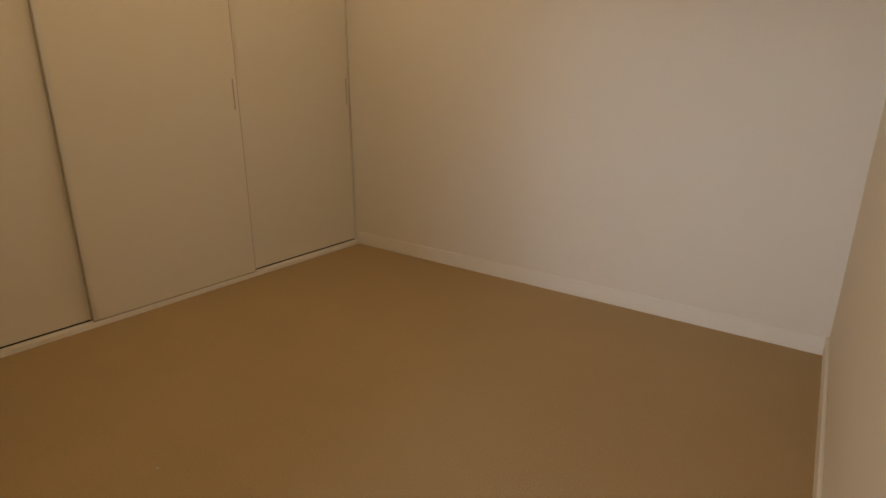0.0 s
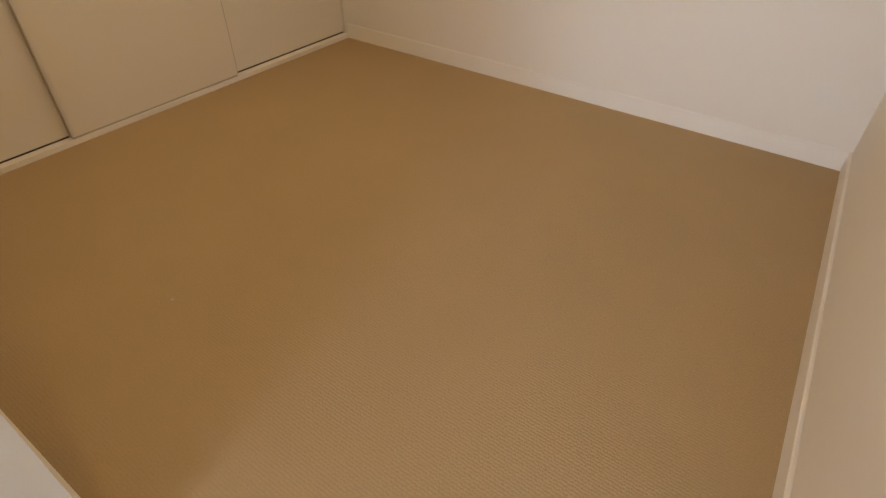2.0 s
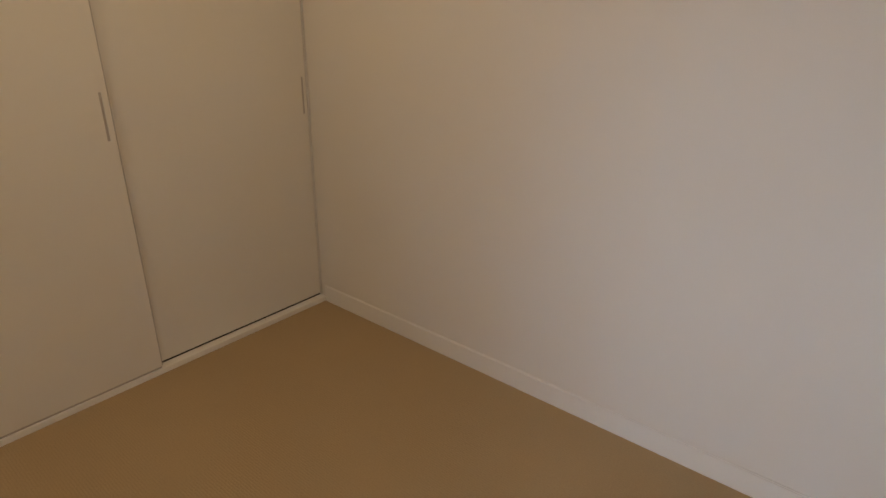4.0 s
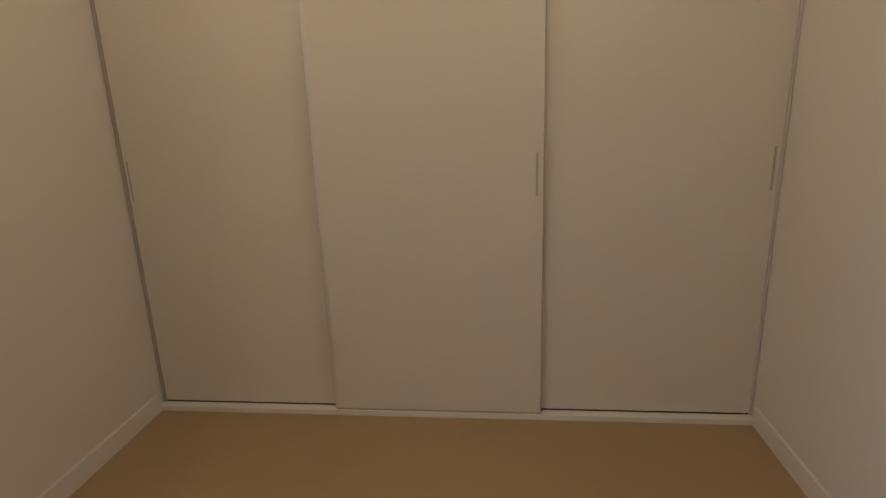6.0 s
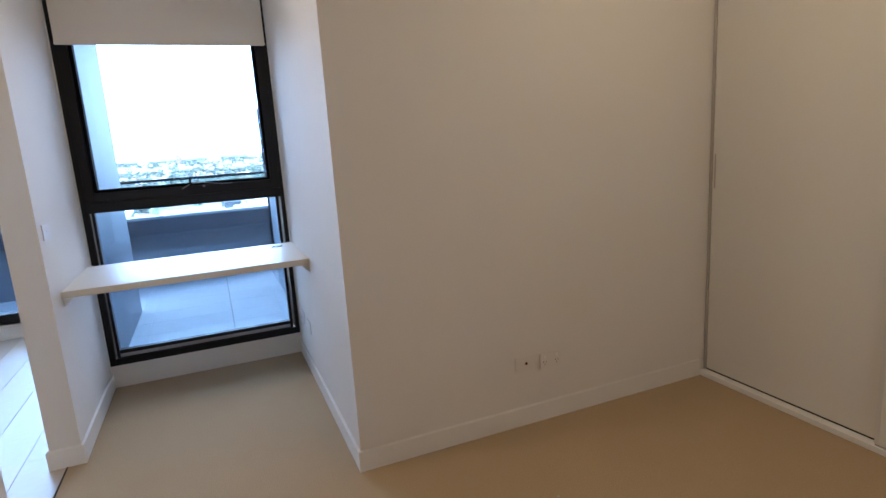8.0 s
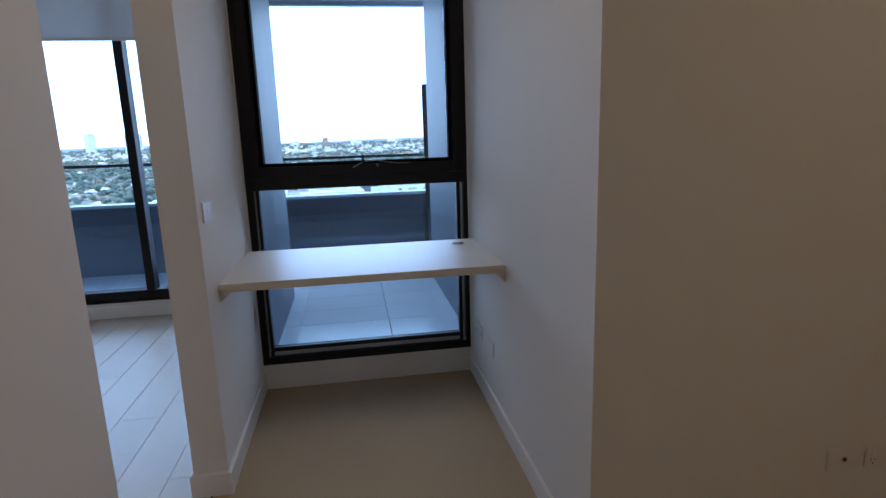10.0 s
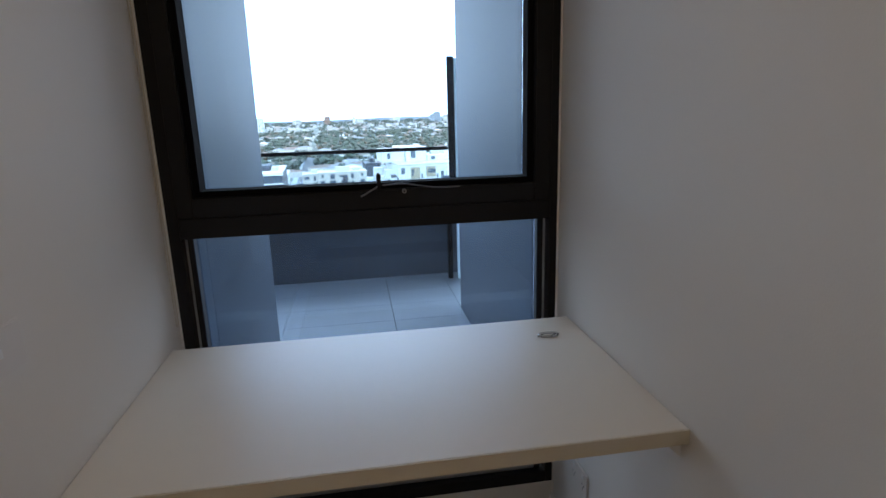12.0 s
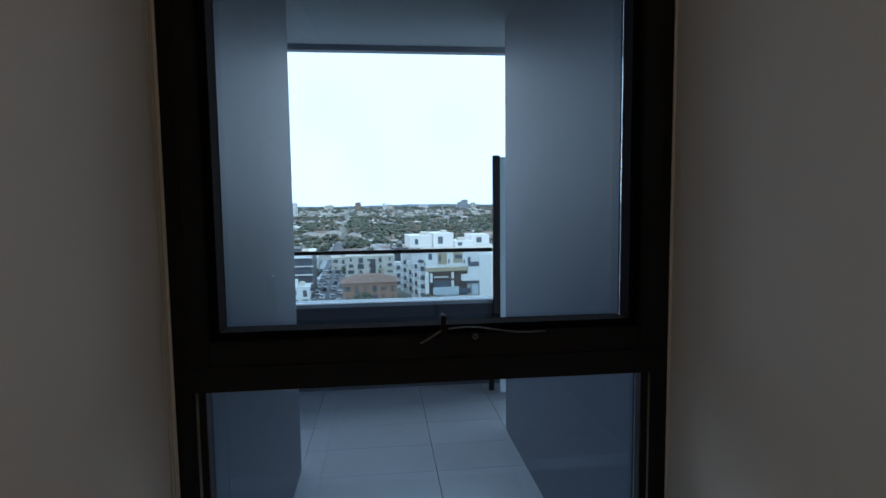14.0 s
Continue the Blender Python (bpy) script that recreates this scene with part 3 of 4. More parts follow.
for px in (-6.0, -4.6):
    box_part("post", (px, px + 0.03, RAIL_Y + 0.04, RAIL_Y + 0.055, 0.732, 1.076), BLACK, rail, bevel=0.002)
rail_glass = box_part("glass_panel", (-7, 0.124, RAIL_Y + 0.06, RAIL_Y + 0.068, 0.733, 1.085), SCREEN, rail, "clear balustrade glass")
rail_glass.visible_shadow = False
screen = thing("balcony_screen", (0.25, RAIL_Y, 0.0), "black framed frosted side screen at the balcony end", "screen")
box_part("screen_post", (0.125, 0.175, RAIL_Y - 0.03, RAIL_Y + 0.0, 0.56, 1.752), BLACK, screen, bevel=0.003)
box_part("screen_post", (0.13, 0.17, RAIL_Y + 0.171, RAIL_Y + 0.2, 0.0, 0.56), BLACK, screen, bevel=0.003)
frost = box_part("screen_panel", (0.176, 0.6, RAIL_Y - 0.012, RAIL_Y - 0.002, 0.05, 1.74), FROST, screen, "pale frosted glass panel")


# ---- the city below ----
GZ = -33.0
structure("ground", [(-2600, 2600, 30, 4800, GZ - 1, GZ)], material("suburb_ground", (0.17, 0.18, 0.15), rough=0.95, grain=0.5, grain_scale=0.12, stain=0.5, stain_scale=0.02), "flat suburban ground of lawns and yards to the horizon")
rng = np.random.default_rng(7)
ROOFS = [material("roof_" + n, c, rough=0.8, grain=0.2, grain_scale=1.5, stain=0.2, stain_scale=0.1) for n, c in
         (("terracotta", (0.25, 0.155, 0.12)), ("grey", (0.26, 0.27, 0.28)), ("pale", (0.62, 0.62, 0.60)), ("brown", (0.20, 0.15, 0.12)))]
HOUSE_WALL = material("house_wall", (0.60, 0.56, 0.50), rough=0.85, grain=0.2, grain_scale=0.3, stain=0.4, stain_scale=0.03)
LEAVES = [material("foliage_" + n, c, rough=0.9, grain=0.9, grain_scale=1.1, stain=0.5, stain_scale=0.04) for n, c in
          (("green", (0.085, 0.105, 0.07)), ("olive", (0.12, 0.125, 0.095)), ("autumn", (0.20, 0.14, 0.09)), ("dark", (0.06, 0.075, 0.058)))]
BARK = material("bark", (0.14, 0.11, 0.08), rough=0.9)


def mesh_thing(name, verts, faces, mats, index, label, kind="stuff"):
    me = bpy.data.meshes.new(name)
    me.from_pydata(verts.reshape(-1, 3).tolist(), [], faces.tolist())
    for m in mats:
        me.materials.append(m)
    me.polygons.foreach_set("material_index", index)
    me.update()
    return tagged(new(name, me), label, kind=kind)


def houses(count, near, far, label):
    """Many small houses with hipped roofs, in rows that follow two street grids."""
    y = np.sqrt(rng.uniform(near ** 2, far ** 2, count))
    x = rng.uniform(-0.75, 0.75, count) * (y + 30)
    y = np.round(y / 22) * 22 + rng.normal(0, 2.5, count)
    keep = ~((np.abs(x - 0.03 * y) < 75) & (y < 330)) & ~((np.abs(x + 9.9 + 0.054 * y) < 9))
    x, y = x[keep], y[keep]
    n = len(x)
    w, d, h = rng.uniform(5, 10, n), rng.uniform(4.5, 7, n), rng.uniform(2.8, 5.5, n)
    turn = rng.choice([0.15, 0.15 + math.pi / 2], n) + rng.normal(0, 0.05, n)
    r = h + rng.uniform(0.6, 2.4, n) * (rng.random(n) > 0.12)
    lx = np.stack([-w, w, w, -w, -w, w, w, -w, -w * 0.45, w * 0.45], 1)
    ly = np.stack([-d, -d, d, d, -d, -d, d, d, 0 * d, 0 * d], 1)
    lz = np.stack([0 * h, 0 * h, 0 * h, 0 * h, h, h, h, h, r, r], 1)
    c, s = np.cos(turn)[:, None], np.sin(turn)[:, None]
    v = np.stack([x[:, None] + c * lx - s * ly, y[:, None] + s * lx + c * ly, GZ + lz], 2)
    quads = np.array([(0, 1, 5, 4), (1, 2, 6, 5), (2, 3, 7, 6), (3, 0, 4, 7), (4, 5, 9, 8), (6, 7, 8, 9), (5, 6, 9, 9), (7, 4, 8, 8)])
    base = (np.arange(n) * 10)[:, None]
    faces, index = [], []
    kind = rng.choice(4, n, p=[0.26, 0.34, 0.18, 0.22])
    for i in range(n):
        for k, q in enumerate(quads):
            f = [int(a) + i * 10 for a in dict.fromkeys(q.tolist())]
            faces.append(f)
            index.append(0 if k < 4 else 1 + int(kind[i]))
    me = bpy.data.meshes.new("houses")
    me.from_pydata(v.reshape(-1, 3).tolist(), [], faces)
    for m in (HOUSE_WALL, *ROOFS):
        me.materials.append(m)
    me.polygons.foreach_set("material_index", index)
    return tagged(new("houses", me), label, kind="stuff")


ICO = bmesh.new()
bmesh.ops.create_icosphere(ICO, subdivisions=1, radius=1)
ICO_V = np.array([v.co[:] for v in ICO.verts])
ICO_F = np.array([[v.index for v in f.verts] for f in ICO.faces])
ICO.free()


def clumps(name, centres, radii, label, squash=0.75):
    """Uneven leafy clumps: every corner of each is pushed in or out by chance."""
    n, k = len(centres), len(ICO_V)
    push = rng.uniform(0.6, 1.3, (n, k, 1))
    v = ICO_V[None] * push * radii[:, None, None] * np.array((1, 1, squash)) + centres[:, None, :]
    faces = (ICO_F[None] + (np.arange(n) * k)[:, None, None]).reshape(-1, 3)
    kind = np.repeat(rng.choice(4, n, p=[0.34, 0.36, 0.06, 0.24]), len(ICO_F))
    return mesh_thing(name, v, faces, LEAVES, kind, label)


def woods(count, near, far, label):
    y = np.sqrt(rng.uniform(near ** 2, far ** 2, count))
    x = rng.uniform(-0.75, 0.75, count) * (y + 30)
    belt = np.array([noise.noise(Vector((a / 90, b / 90, 3.0))) for a, b in zip(x, y)])
    keep = (belt > -0.15) & ~((np.abs(x - 0.03 * y) < 70) & (y < 250)) & (np.abs(x + 9.9 + 0.054 * y) > 6)
    x, y = x[keep], y[keep]
    n = len(x)
    size = rng.uniform(1.6, 4.6, n) * (1 + y / 3500)
    parts_per = 6
    cx = np.repeat(x, parts_per) + rng.normal(0, 0.5, n * parts_per) * np.repeat(size, parts_per)
    cy = np.repeat(y, parts_per) + rng.normal(0, 0.5, n * parts_per) * np.repeat(size, parts_per)
    cz = GZ + np.repeat(size, parts_per) * rng.uniform(0.7, 1.7, n * parts_per)
    return clumps("woods", np.stack([cx, cy, cz], 1), np.repeat(size, parts_per) * rng.uniform(0.25, 0.65, n * parts_per), label)


houses(5200, 130, 1300, "suburban houses with tiled and metal roofs among trees")
houses(4200, 1300, 3600, "far suburban houses fading towards the horizon")
woods(7600, 110, 1200, "leafy street and garden trees between the houses")
woods(2800, 260, 800, "dense dark garden trees behind the nearest blocks")
woods(5000, 1200, 4000, "far woods and garden trees towards the horizon")


def garden_tree(x, y, high, wide, seed):
    """A tree with a tapered trunk, limbs and a crown of many small leaf clumps."""
    r = np.random.default_rng(seed)
    t = thing("tree", (x, y, GZ), "broad green leafy tree beside the car park below", "tree", "trees near the building")
    bm = bmesh.new()
    tube(bm, (x, y, GZ), (x, y, GZ + high * 0.5), 0.32, 8, 0.2)
    for _ in range(6):
        a, l = r.uniform(0, 6.28), r.uniform(0.25, 0.5) * wide
        tube(bm, (x, y, GZ + high * 0.42), (x + l * math.cos(a), y + l * math.sin(a), GZ + high * r.uniform(0.6, 0.85)), 0.14, 6, 0.05)
    part("trunk", bm, BARK, t)
    n = 260
    d = r.normal(0, 1, (n, 3))
    d /= np.linalg.norm(d, axis=1)[:, None]
    lobes = 0.75 + 0.25 * np.sin(3 * np.arctan2(d[:, 1], d[:, 0]) + seed) + r.uniform(-0.15, 0.1, n)
    c = d * lobes[:, None] * r.uniform(0.55, 1.0, n)[:, None] * np.array((wide / 2, wide / 2, high * 0.32)) + np.array((x, y, GZ + high * 0.68))
    k = len(ICO_V)
    v = ICO_V[None] * r.uniform(0.5, 1.4, (n, k, 1)) * r.uniform(0.3, 0.75, n)[:, None, None] + c[:, None, :]
    f = (ICO_F[None] + (np.arange(n) * k)[:, None, None]).reshape(-1, 3)
    me = bpy.data.meshes.new("crown")
    me.from_pydata(v.reshape(-1, 3).tolist(), [], f.tolist())
    me.materials.append(LEAVES[seed % 2])
    crown = new("crown", me)
    crown.parent = t
    crown.matrix_parent_inverse = Matrix.Translation(-t.location)


for n in range(14):
    garden_tree(-19 + n * 2.6 + rng.normal(0, 1.2), 158 + rng.normal(0, 6), rng.uniform(5.5, 8), rng.uniform(5, 8), n)

WHITE_RENDER = material("white_render", (0.74, 0.74, 0.72), rough=0.8, grain=0.05, grain_scale=1, stain=0.12, stain_scale=0.2)
CREAM_RENDER = material("cream_render", (0.62, 0.58, 0.50), rough=0.8, stain=0.12, grain=0.05, grain_scale=1, stain_scale=0.2)
TAN_RENDER = material("tan_render", (0.42, 0.35, 0.24), rough=0.8, stain=0.1, grain=0.05)
DARK_CLAD = material("dark_cladding", (0.07, 0.07, 0.08), rough=0.5, stain=0.1)
BRICK = material("red_brown_brick", (0.34, 0.21, 0.15), rough=0.9, grain=0.25, grain_scale=3, stain=0.2, stain_scale=0.2)
BROWN_CLAD = material("brown_cladding", (0.085, 0.06, 0.05), rough=0.6, stain=0.15)
PALE_GLASS = material("pale_balcony_glass", (0.42, 0.50, 0.54), rough=0.3)
FAR_GREY = material("far_grey_render", (0.34, 0.36, 0.38), rough=0.8, stain=0.1)
FAR_GLASS = material("far_window_glass", (0.09, 0.115, 0.14), rough=0.12)
ASPHALT = material("asphalt", (0.14, 0.14, 0.145), rough=0.9, grain=0.2, grain_scale=2, stain=0.2, stain_scale=0.1)


def building(name, label, cx, cy, turn, wide, deep, storeys, mat, columns, storey=3.1, bands=None, balconies=True, accents=()):
    """A block of flats, front towards -y before it is turned: walls, storey bands, windows with panes, balconies, roof plant."""
    b = thing(name, (0, 0, 0), label, "building")
    high = storeys * storey
    box_part("wall", (-wide / 2, wide / 2, 0, deep, 0, high), mat, b)
    box_part("roof", (-wide / 2 - 0.15, wide / 2 + 0.15, -0.15, deep + 0.15, high, high + 0.5), bands or mat, b)
    box_part("roof_plant", (-wide * 0.12, wide * 0.16, deep * 0.3, deep * 0.65, high + 0.5, high + 2.4), mat, b)
    box_part("roof_plant", (wide * 0.22, wide * 0.36, deep * 0.25, deep * 0.5, high + 0.5, high + 1.8), CREAM_RENDER, b)
    pitch = wide / columns
    glass_mesh = frame_mesh = None
    for s in range(storeys):
        z = s * storey + 0.9
        if bands:
            box_part("band", (-wide / 2 - 0.5, wide / 2 + 0.5, -0.9, 0.0, s * storey + storey - 0.35, s * storey + storey), bands, b)
        for c in range(columns):
            x = -wide / 2 + (c + 0.5) * pitch
            wide_pane = (0.15, 0.32, 0.22, 0.10)[(c * 3 + s) % 4]
            box_part("window", (x - pitch * wide_pane, x + pitch * wide_pane, -0.06, 0.02, z - (0.7 if c % 2 else 0), z + (1.45 if (c + s) % 5 else 0.9)), FAR_GLASS, b, "dark window")
            if balconies and c % 2 == 0 and s > 0:
                box_part("balcony", (x - pitch * 0.46, x + pitch * 0.46, -1.5, -0.07, s * storey - 0.1, s * storey + 0.95), WHITE_RENDER if (s + c) % 4 else TAN_RENDER, b, "solid balcony front")
    rows = max(2, int(deep / 5))
    for s in range(storeys):
        for side in (-1, 1):
            for c in range(rows):
                y = (c + 0.5) * deep / rows
                x = side * wide / 2
                box_part("side_window", (x - 0.05, x + 0.05, y - 0.8, y + 0.8, s * storey + 0.9, s * storey + 2.3), FAR_GLASS, b, "dark window")
    for x0, x1, z0, z1, m in accents:
        box_part("facade_panel", (x0 * wide - wide / 2, x1 * wide - wide / 2, -0.35, -0.08, z0 * high, z1 * high), m, b, "coloured facade panel")
    b.matrix_world = Matrix.Translation((cx, cy, GZ)) @ Matrix.Rotation(turn, 4, "Z")
    return b




def terrace_flats():
    """The stepped white block beside the street: front wall with a tan band and dark recess, set-back top floors, slabs down its side."""
    b = thing("apartment_building", (0, 0, 0), "white rendered stepped block of flats with a tan band", "building")

    def add(name, mat, label, *boxes):
        for x0, x1, y0, y1, z0, z1 in boxes:
            box_part(name, (x0, x1, y0, y1, z0, z1), mat, b, label)

    add("wall", WHITE_RENDER, "", (0, 30, 0, 26, 0, 17.8))
    add("roof", CREAM_RENDER, "pale parapet roof edge", (-0.2, 30.2, -0.2, 26.2, 17.8, 18.2))
    add("top_storey", WHITE_RENDER, "white set-back top storey", (-3.6, 4.6, 12, 26, 18.2, 22.6), (4.8, 12.2, 10, 24, 18.2, 23.4), (12.4, 19.5, 9, 22, 18.2, 20.4), (20, 27, 14, 24, 18.2, 22.4))
    add("roof_plant", CREAM_RENDER, "pale roof plant", (1.0, 3.2, 14, 17, 22.6, 23.9), (8.8, 10.6, 14, 18, 23.4, 24.2), (14.5, 17.5, 12, 15, 20.4, 21.6))
    add("window", FAR_GLASS, "dark window", (6.4, 8.2, 9.9, 10.1, 19.6, 22.2), (-1.8, -0.6, 11.9, 12.1, 19.4, 21.4), (13.6, 15.2, 8.9, 9.1, 18.8, 20.0), (22.0, 24.0, 13.9, 14.1, 19.4, 21.4),
        (0.9, 2.2, -0.06, 0.06, 14.9, 17.0), (14.9, 15.9, -0.06, 0.06, 13.0, 15.4), (13.4, 13.9, -0.06, 0.06, 13.2, 14.6), (7.9, 8.4, -0.06, 0.06, 13.4, 14.8))
    add("facade_panel", TAN_RENDER, "tan panel with a recessed window", (4.2, 7.4, -0.3, 0.0, 13.2, 17.1), (9.7, 13.0, -0.3, 0.0, 13.6, 17.2))
    add("window", FAR_GLASS, "dark window", (10.3, 12.8, -0.36, -0.3, 15.0, 16.4), (4.5, 5.3, -0.36, -0.3, 14.2, 16.4))
    add("facade_band", TAN_RENDER, "tan projecting band", (-0.3, 14.6, -0.9, -0.02, 10.8, 12.1))
    add("balcony_recess", BROWN_CLAD, "dark brown clad recess", (0.9, 14.6, -0.25, -0.03, 2.2, 10.7))
    add("pilaster", WHITE_RENDER, "white pilaster", (-0.3, 0.85, -0.95, -0.03, 0, 10.7), (1.3, 2.2, -0.6, -0.26, 7.0, 10.2), (8.9, 9.8, -0.6, -0.26, 8.2, 10.4), (8.9, 9.8, -0.6, -0.26, 5.2, 7.4))
    add("balcony_rail", WHITE_RENDER, "white balcony rail", (2.5, 7.6, -0.9, -0.7, 8.6, 9.0))
    add("balcony", FAR_GLASS, "dark glass balcony front", (2.4, 8.4, -1.0, -0.3, 5.6, 7.4), (11.6, 15.6, -1.0, -0.26, 2.8, 4.6), (14.8, 18.4, -1.9, -1.3, 12.3, 13.9), (13.6, 18.4, -1.5, -0.26, 6.2, 7.2))
    add("balcony", PALE_GLASS, "pale glass balcony front", (2.1, 11.3, -1.6, -1.1, 2.6, 5.4), (15.8, 18.4, -1.7, -1.2, 2.8, 6.0))
    add("bay", WHITE_RENDER, "white projecting bay", (12.4, 18.6, -1.8, -0.02, 7.3, 9.6), (14.6, 18.6, -1.8, -0.02, 9.6, 12.2), (18.8, 29.6, -1.2, -0.02, 0, 16.2))
    for n, (x, y, high) in enumerate(((-2.0, 3.0, 13.6), (-2.8, 11.0, 15.6), (-3.6, 19.0, 12.6), (-4.6, 27.0, 15.2), (-6.2, 36.0, 10.6))):
        add("side_wing", WHITE_RENDER, "white slab wing", (x, -0.02 if y < 24 else x + 3.4, y, y + 3.6, 0, high))
        add("balcony", FAR_GLASS, "dark glass balcony front", *((x + 0.5, x + 1.9, y - 0.9, y - 0.1, z, z + 1.5) for z in np.arange(1.5, high - 2, 3.1).tolist()))
        add("window", FAR_GLASS, "dark window", *((x - 0.06, x + 0.02, y + 0.8, y + 2.4, z, z + 1.5) for z in np.arange(1.2, high - 2, 3.1).tolist()))
    add("roof_plant", DARK_CLAD, "dark planter boxes along the roof edge", (-0.1, 1.4, 0.3, 3.2, 12.9, 13.7), (-1.8, -0.2, 3.2, 6.2, 13.6, 14.4))
    b.matrix_world = Matrix.Translation((14.2, 190, GZ)) @ Matrix.Rotation(0.10, 4, "Z")


terrace_flats()
building("walk_up_flats", "cream three storey flats with a glazed stair", -6.0, 248, 0.08, 21.5, 11, 4, CREAM_RENDER, 5, balconies=False, storey=2.7, accents=((0.50, 0.60, 0.30, 0.92, DARK_CLAD), (0.70, 0.76, 0.05, 0.5, TAN_RENDER)))
building("office_building", "dark glazed office block with white floor bands", -33.2, 203, 0.06, 14, 34, 5, DARK_CLAD, 4, bands=WHITE_RENDER, balconies=False)
building("corner_shop", "low white shop block below the office", -31.5, 190, 0.06, 12, 9, 2, WHITE_RENDER, 4, balconies=False)
building("brick_house", "red brown brick flats with a tiled roof", -5.2, 196, 0.06, 19, 12, 2, BRICK, 6, balconies=False)
building("shop_row", "low pale shops along the street", -38.5, 262, 0.07, 12, 60, 2, WHITE_RENDER, 4, balconies=False)
building("town_house", "low cream house with a pale roof", -21.0, 292, 0.1, 12, 14, 2, CREAM_RENDER, 3, balconies=False)
building("dark_flats", "dark grey flats behind the cream block", 8.2, 268, 0.08, 7, 16, 4, DARK_CLAD, 3, balconies=False)
for n, (tx, ty, tw, th, tm) in enumerate(((-223, 1450, 17, 12, 1), (-107, 2600, 26, 13, 2), (12, 2600, 13, 11, 1), (45, 2900, 40, 9, 0), (345, 2400, 22, 12, 3), (372, 2450, 28, 15, 3), (402, 2400, 20, 11, 0), (250, 3200, 50, 9, 1), (-260, 2900, 40, 9, 0), (-560, 3000, 50, 20, 0), (-900, 2600, 60, 26, 1), (-1200, 2900, 40, 30, 0), (-1350, 2700, 50, 18, 1))):
    building("far_tower", ("distant pale tower block near the horizon", "distant white tower block near the horizon", "distant red brown tower block near the horizon", "distant grey tower block near the horizon")[tm], tx, ty, 0.1 * n, tw, tw * 0.6, th, (CREAM_RENDER, WHITE_RENDER, BRICK, FAR_GREY)[tm], 4, balconies=False)
for mx, my, mh in ((22, 2500, 52), (215, 2700, 62), (-40, 2800, 44)):
    mast = thing("far_mast", (mx, my, GZ), "thin grey lattice mast far off on the horizon", "mast")
    bm = bmesh.new()
    tube(bm, (mx, my, GZ), (mx, my, GZ + mh), 1.6, 6, 0.5)
    part("mast_pole", bm, FAR_GREY, mast)
    bm = bmesh.new()
    tube(bm, (mx, my, GZ + mh), (mx, my, GZ + mh + 6), 0.3, 5)
    part("mast_tip", bm, FAR_GREY, mast)


def hip_roof(cx, cy, turn, wide, deep, z, rise):
    bm = bmesh.new()
    v = [bm.verts.new(p) for p in ((-wide / 2, 0, 0), (wide / 2, 0, 0), (wide / 2, deep, 0), (-wide / 2, deep, 0), (-wide / 2 + deep / 2, deep / 2, rise), (wide / 2 - deep / 2, deep / 2, rise))]
    for f in ((0, 1, 5, 4), (2, 3, 4, 5), (1, 2, 5), (3, 0, 4), (3, 2, 1, 0)):
        bm.faces.new([v[i] for i in f])
    t = thing("tiled_roof", (0, 0, 0), "terracotta tiled hip roof on the brick flats", "roof")
    part("tiles", bm, ROOFS[0], t)
    t.matrix_world = Matrix.Translation((cx, cy, z)) @ Matrix.Rotation(turn, 4, "Z")


hip_roof(-5.2, 195.3, 0.06, 20.5, 13.5, GZ + 6.7, 2.6)


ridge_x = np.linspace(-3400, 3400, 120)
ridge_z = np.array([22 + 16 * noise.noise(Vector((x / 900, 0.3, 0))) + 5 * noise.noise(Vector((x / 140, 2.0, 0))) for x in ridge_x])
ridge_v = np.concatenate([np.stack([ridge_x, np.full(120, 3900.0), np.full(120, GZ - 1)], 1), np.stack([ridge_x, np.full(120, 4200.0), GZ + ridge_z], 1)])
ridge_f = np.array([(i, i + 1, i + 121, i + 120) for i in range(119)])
# blue-grey base colour carries the ridge's distance haze
mesh_thing("backdrop", ridge_v, ridge_f, [material("far_ridge", (0.16, 0.19, 0.22), rough=1.0, grain=0.4, grain_scale=0.02, stain=0.3, stain_scale=0.004)], np.zeros(119, int), "low ridge along the horizon, haze put in its colour", "structure")

# ---- street and cars ----
structure("road", [(-25.0, -14.0, 150, 175, GZ, GZ + 0.03)], ASPHALT, "grey asphalt car park apron")
road = thing("street", (0, 0, 0), "grey asphalt street running away between low buildings", "street", kind="structure")
box_part("carriageway", (-5.5, 5.5, 0, 420, 0.0, 0.05), ASPHALT, road)
box_part("footpath", (-8.5, -5.6, 0, 420, 0.0, 0.16), CAP, road, "pale concrete footpath")
box_part("footpath", (5.6, 8.5, 0, 420, 0.0, 0.16), CAP, road, "pale concrete footpath")
road.matrix_world = Matrix.Translation((-19.2, 172, GZ)) @ Matrix.Rotation(0.054, 4, "Z")

CAR_PAINTS = [material("car_" + n, c, rough=0.25) for n, c in (("white", (0.75, 0.75, 0.74)), ("silver", (0.45, 0.47, 0.49)), ("dark", (0.03, 0.035, 0.045)), ("red", (0.30, 0.04, 0.035)), ("blue", (0.05, 0.10, 0.22)))]
TYRE = material("tyre", (0.02, 0.02, 0.02), rough=0.8)


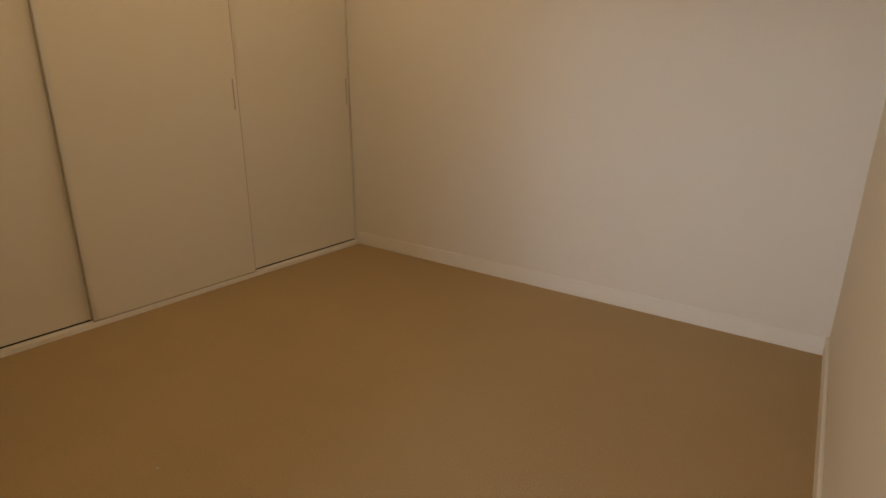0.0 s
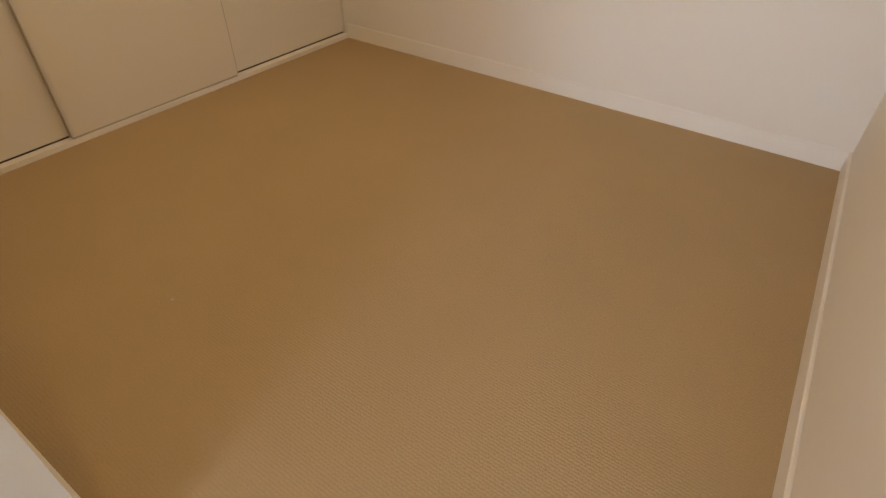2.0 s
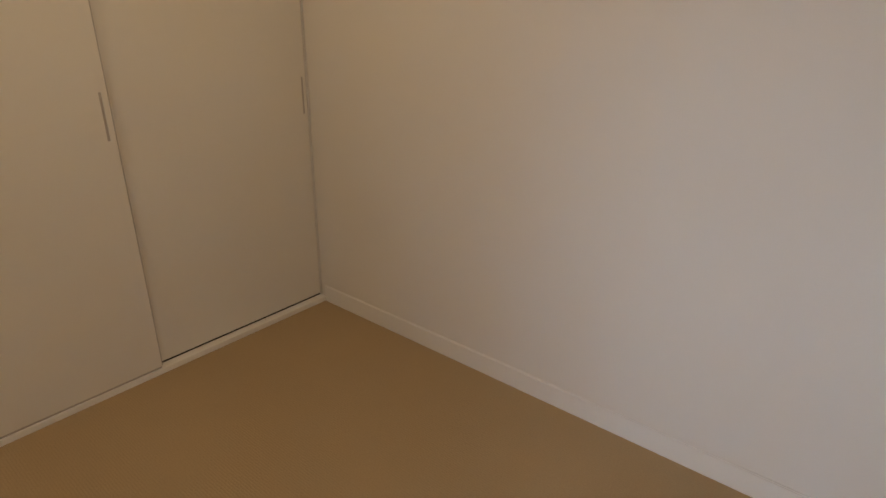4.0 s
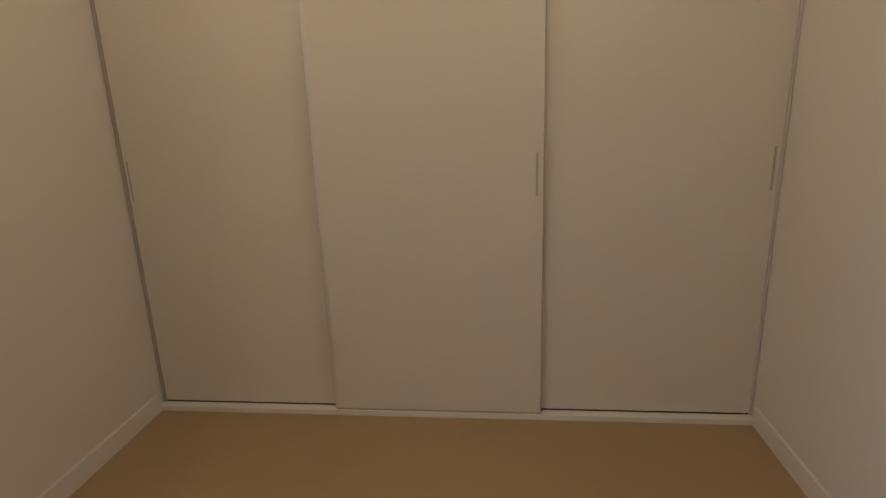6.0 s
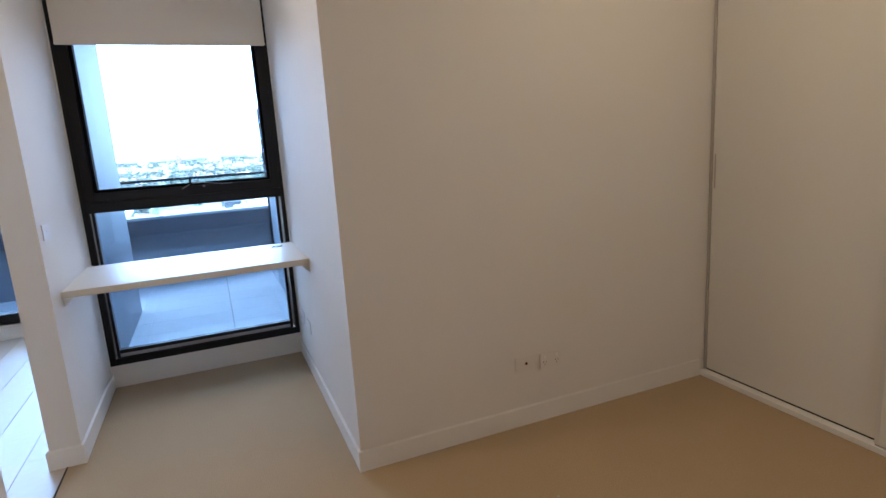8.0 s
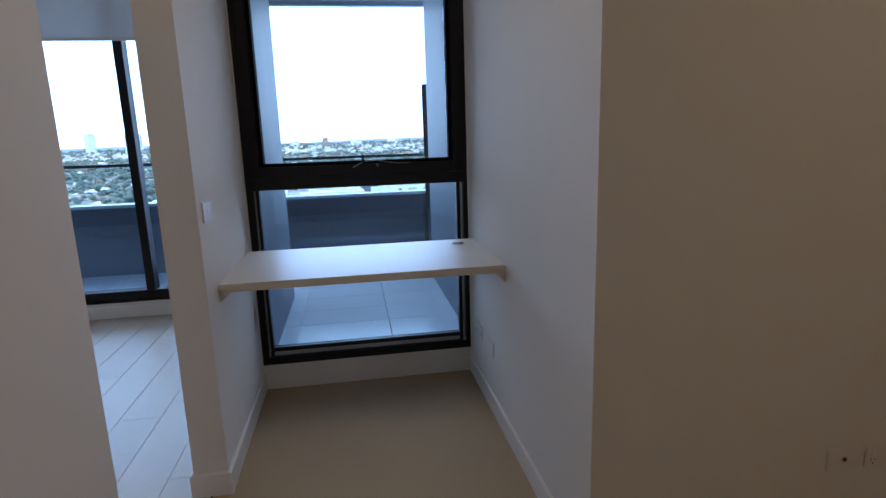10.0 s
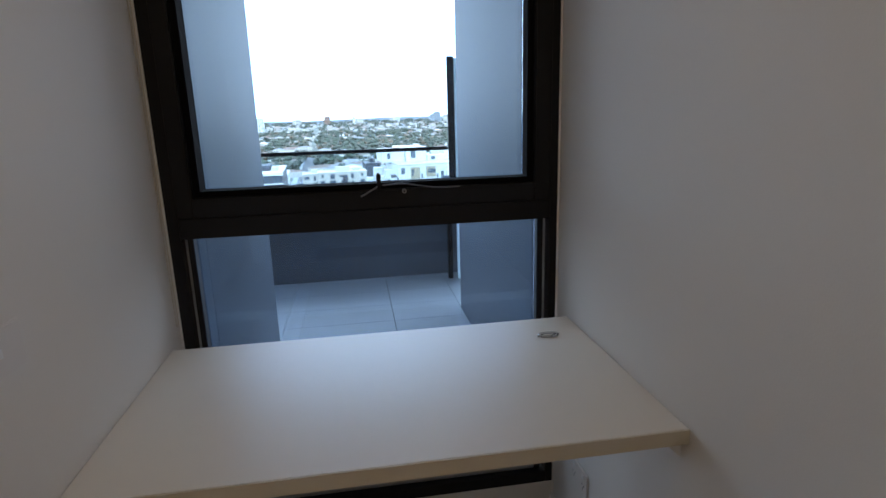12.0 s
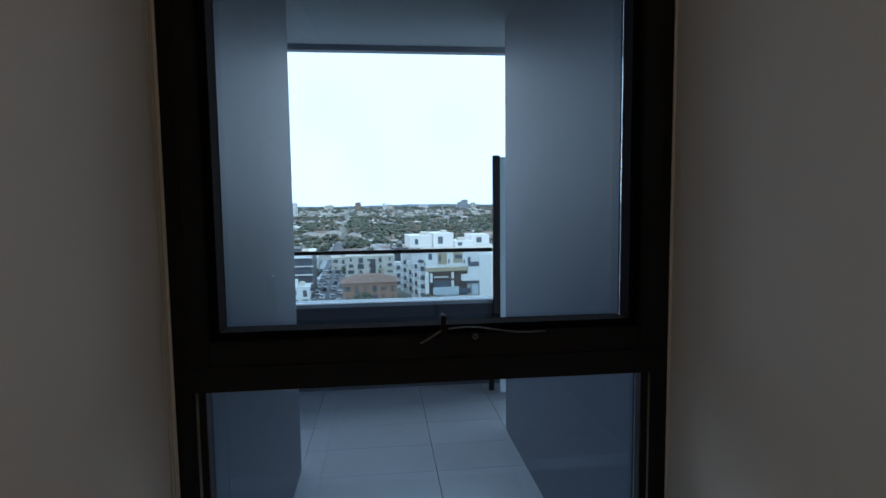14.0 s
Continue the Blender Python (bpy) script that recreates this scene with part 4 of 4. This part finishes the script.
def car(m, paint, word):
    t = thing("car", (0, 0, 0), word + " parked car on the asphalt street", "car", "parked cars")
    bm = bmesh.new()
    slab(bm, -0.9, 0.9, -2.2, 2.2, 0.3, 0.85, 0.16)
    part("body", bm, paint, t)
    bm = bmesh.new()
    slab(bm, -0.78, 0.78, -1.2, 1.5, 0.8, 1.42, 0.22)
    part("cabin", bm, FAR_GLASS, t, "dark glazed cabin")
    box_part("roof", (-0.62, 0.62, -0.8, 1.1, 1.40, 1.45), paint, t)
    for wx in (-0.92, 0.74):
        for wy in (-1.35, 1.35):
            bm = bmesh.new()
            tube(bm, (wx, wy, 0.32), (wx + 0.18, wy, 0.32), 0.32, 12)
            part("wheel", bm, TYRE, t)
    t.matrix_world = m
    return t


for n in range(30):
    paint = int(rng.choice(5, p=[0.36, 0.28, 0.22, 0.05, 0.09]))
    side = -1 if n % 2 else 1
    along = 4 + (n // 2) * 9.5 + rng.normal(0, 0.5)
    car(road.matrix_world @ Matrix.Translation((side * (4.2 if n % 4 < 2 else 1.9), along, 0.05)) @ Matrix.Rotation(rng.normal(0, 0.02) + (math.pi if side > 0 else 0), 4, "Z"), CAR_PAINTS[paint], ("white", "silver", "black", "dark red", "dark blue")[paint])


# ---- boards and pavers, piece by piece ----
def pieces(name, host, spots, size, mat, bevel):
    """Alike pieces on one mesh, each an object of its own under its floor."""
    bm = bmesh.new()
    slab(bm, 0, size[0], 0, size[1], -size[2], 0, 0)
    bmesh.ops.bevel(bm, geom=[e for e in bm.edges if all(v.co.z > -1e-4 for v in e.verts)], offset=bevel, segments=1, affect="EDGES")
    me = bpy.data.meshes.new(name)
    bm.to_mesh(me)
    bm.free()
    me.materials.append(mat)
    for s in spots:
        ob = new(name, me)
        ob.location = s[:3]
        if len(s) > 3:
            ob.scale.y = s[3]
        if len(s) > 4:
            ob.scale.x = s[4]
        ob.parent = host


board_w, board_l = 0.19, 1.6
spots = []
for i in range(13):
    x = TRACK_X - 0.008 - board_w * (i + 1)
    y = -5.6 - (i * 0.53) % board_l
    while y < LIV_Y - 0.05:
        spots.append((x + 0.001, y, 0.0, min(1.0, (LIV_Y - y) / board_l)))
        y += board_l
pieces("board", living_floor, spots, (board_w - 0.001, board_l - 0.001, 0.012), BOARD, 0.0012)
structure("far_boards", [(-6.5, TRACK_X - 0.008 - board_w * 13 - 0.002, -8.6, LIV_Y, -0.012, -0.0005)], BOARD, "pale oak boards deeper in the living area")

paver_x, paver_y = 0.612, 0.33
spots = []
for i in range(-10, 6):
    for k in range(10):
        x, y = -0.39 + i * paver_x, 1.52 + k * paver_y
        for left, right, front in ((-7, FIN_W - 0.0005, 3.292), (FIN_W, FIN_E, 1.66), (FIN_E + 0.0005, 3, 3.292)):
            x0, x1, y0, y1 = max(x, left), min(x + paver_x, right), max(y, front), min(y + paver_y, RAIL_Y + 0.35)
            if x1 - x0 > 0.02 and y1 - y0 > 0.02:
                spots.append((x0 + 0.0015, y0 + 0.001, 0.0, (y1 - y0) / paver_y, (x1 - x0) / paver_x))
pieces("paver", balcony_floor, spots, (paver_x - 0.003, paver_y - 0.002, 0.018), PAVER, 0.0012)
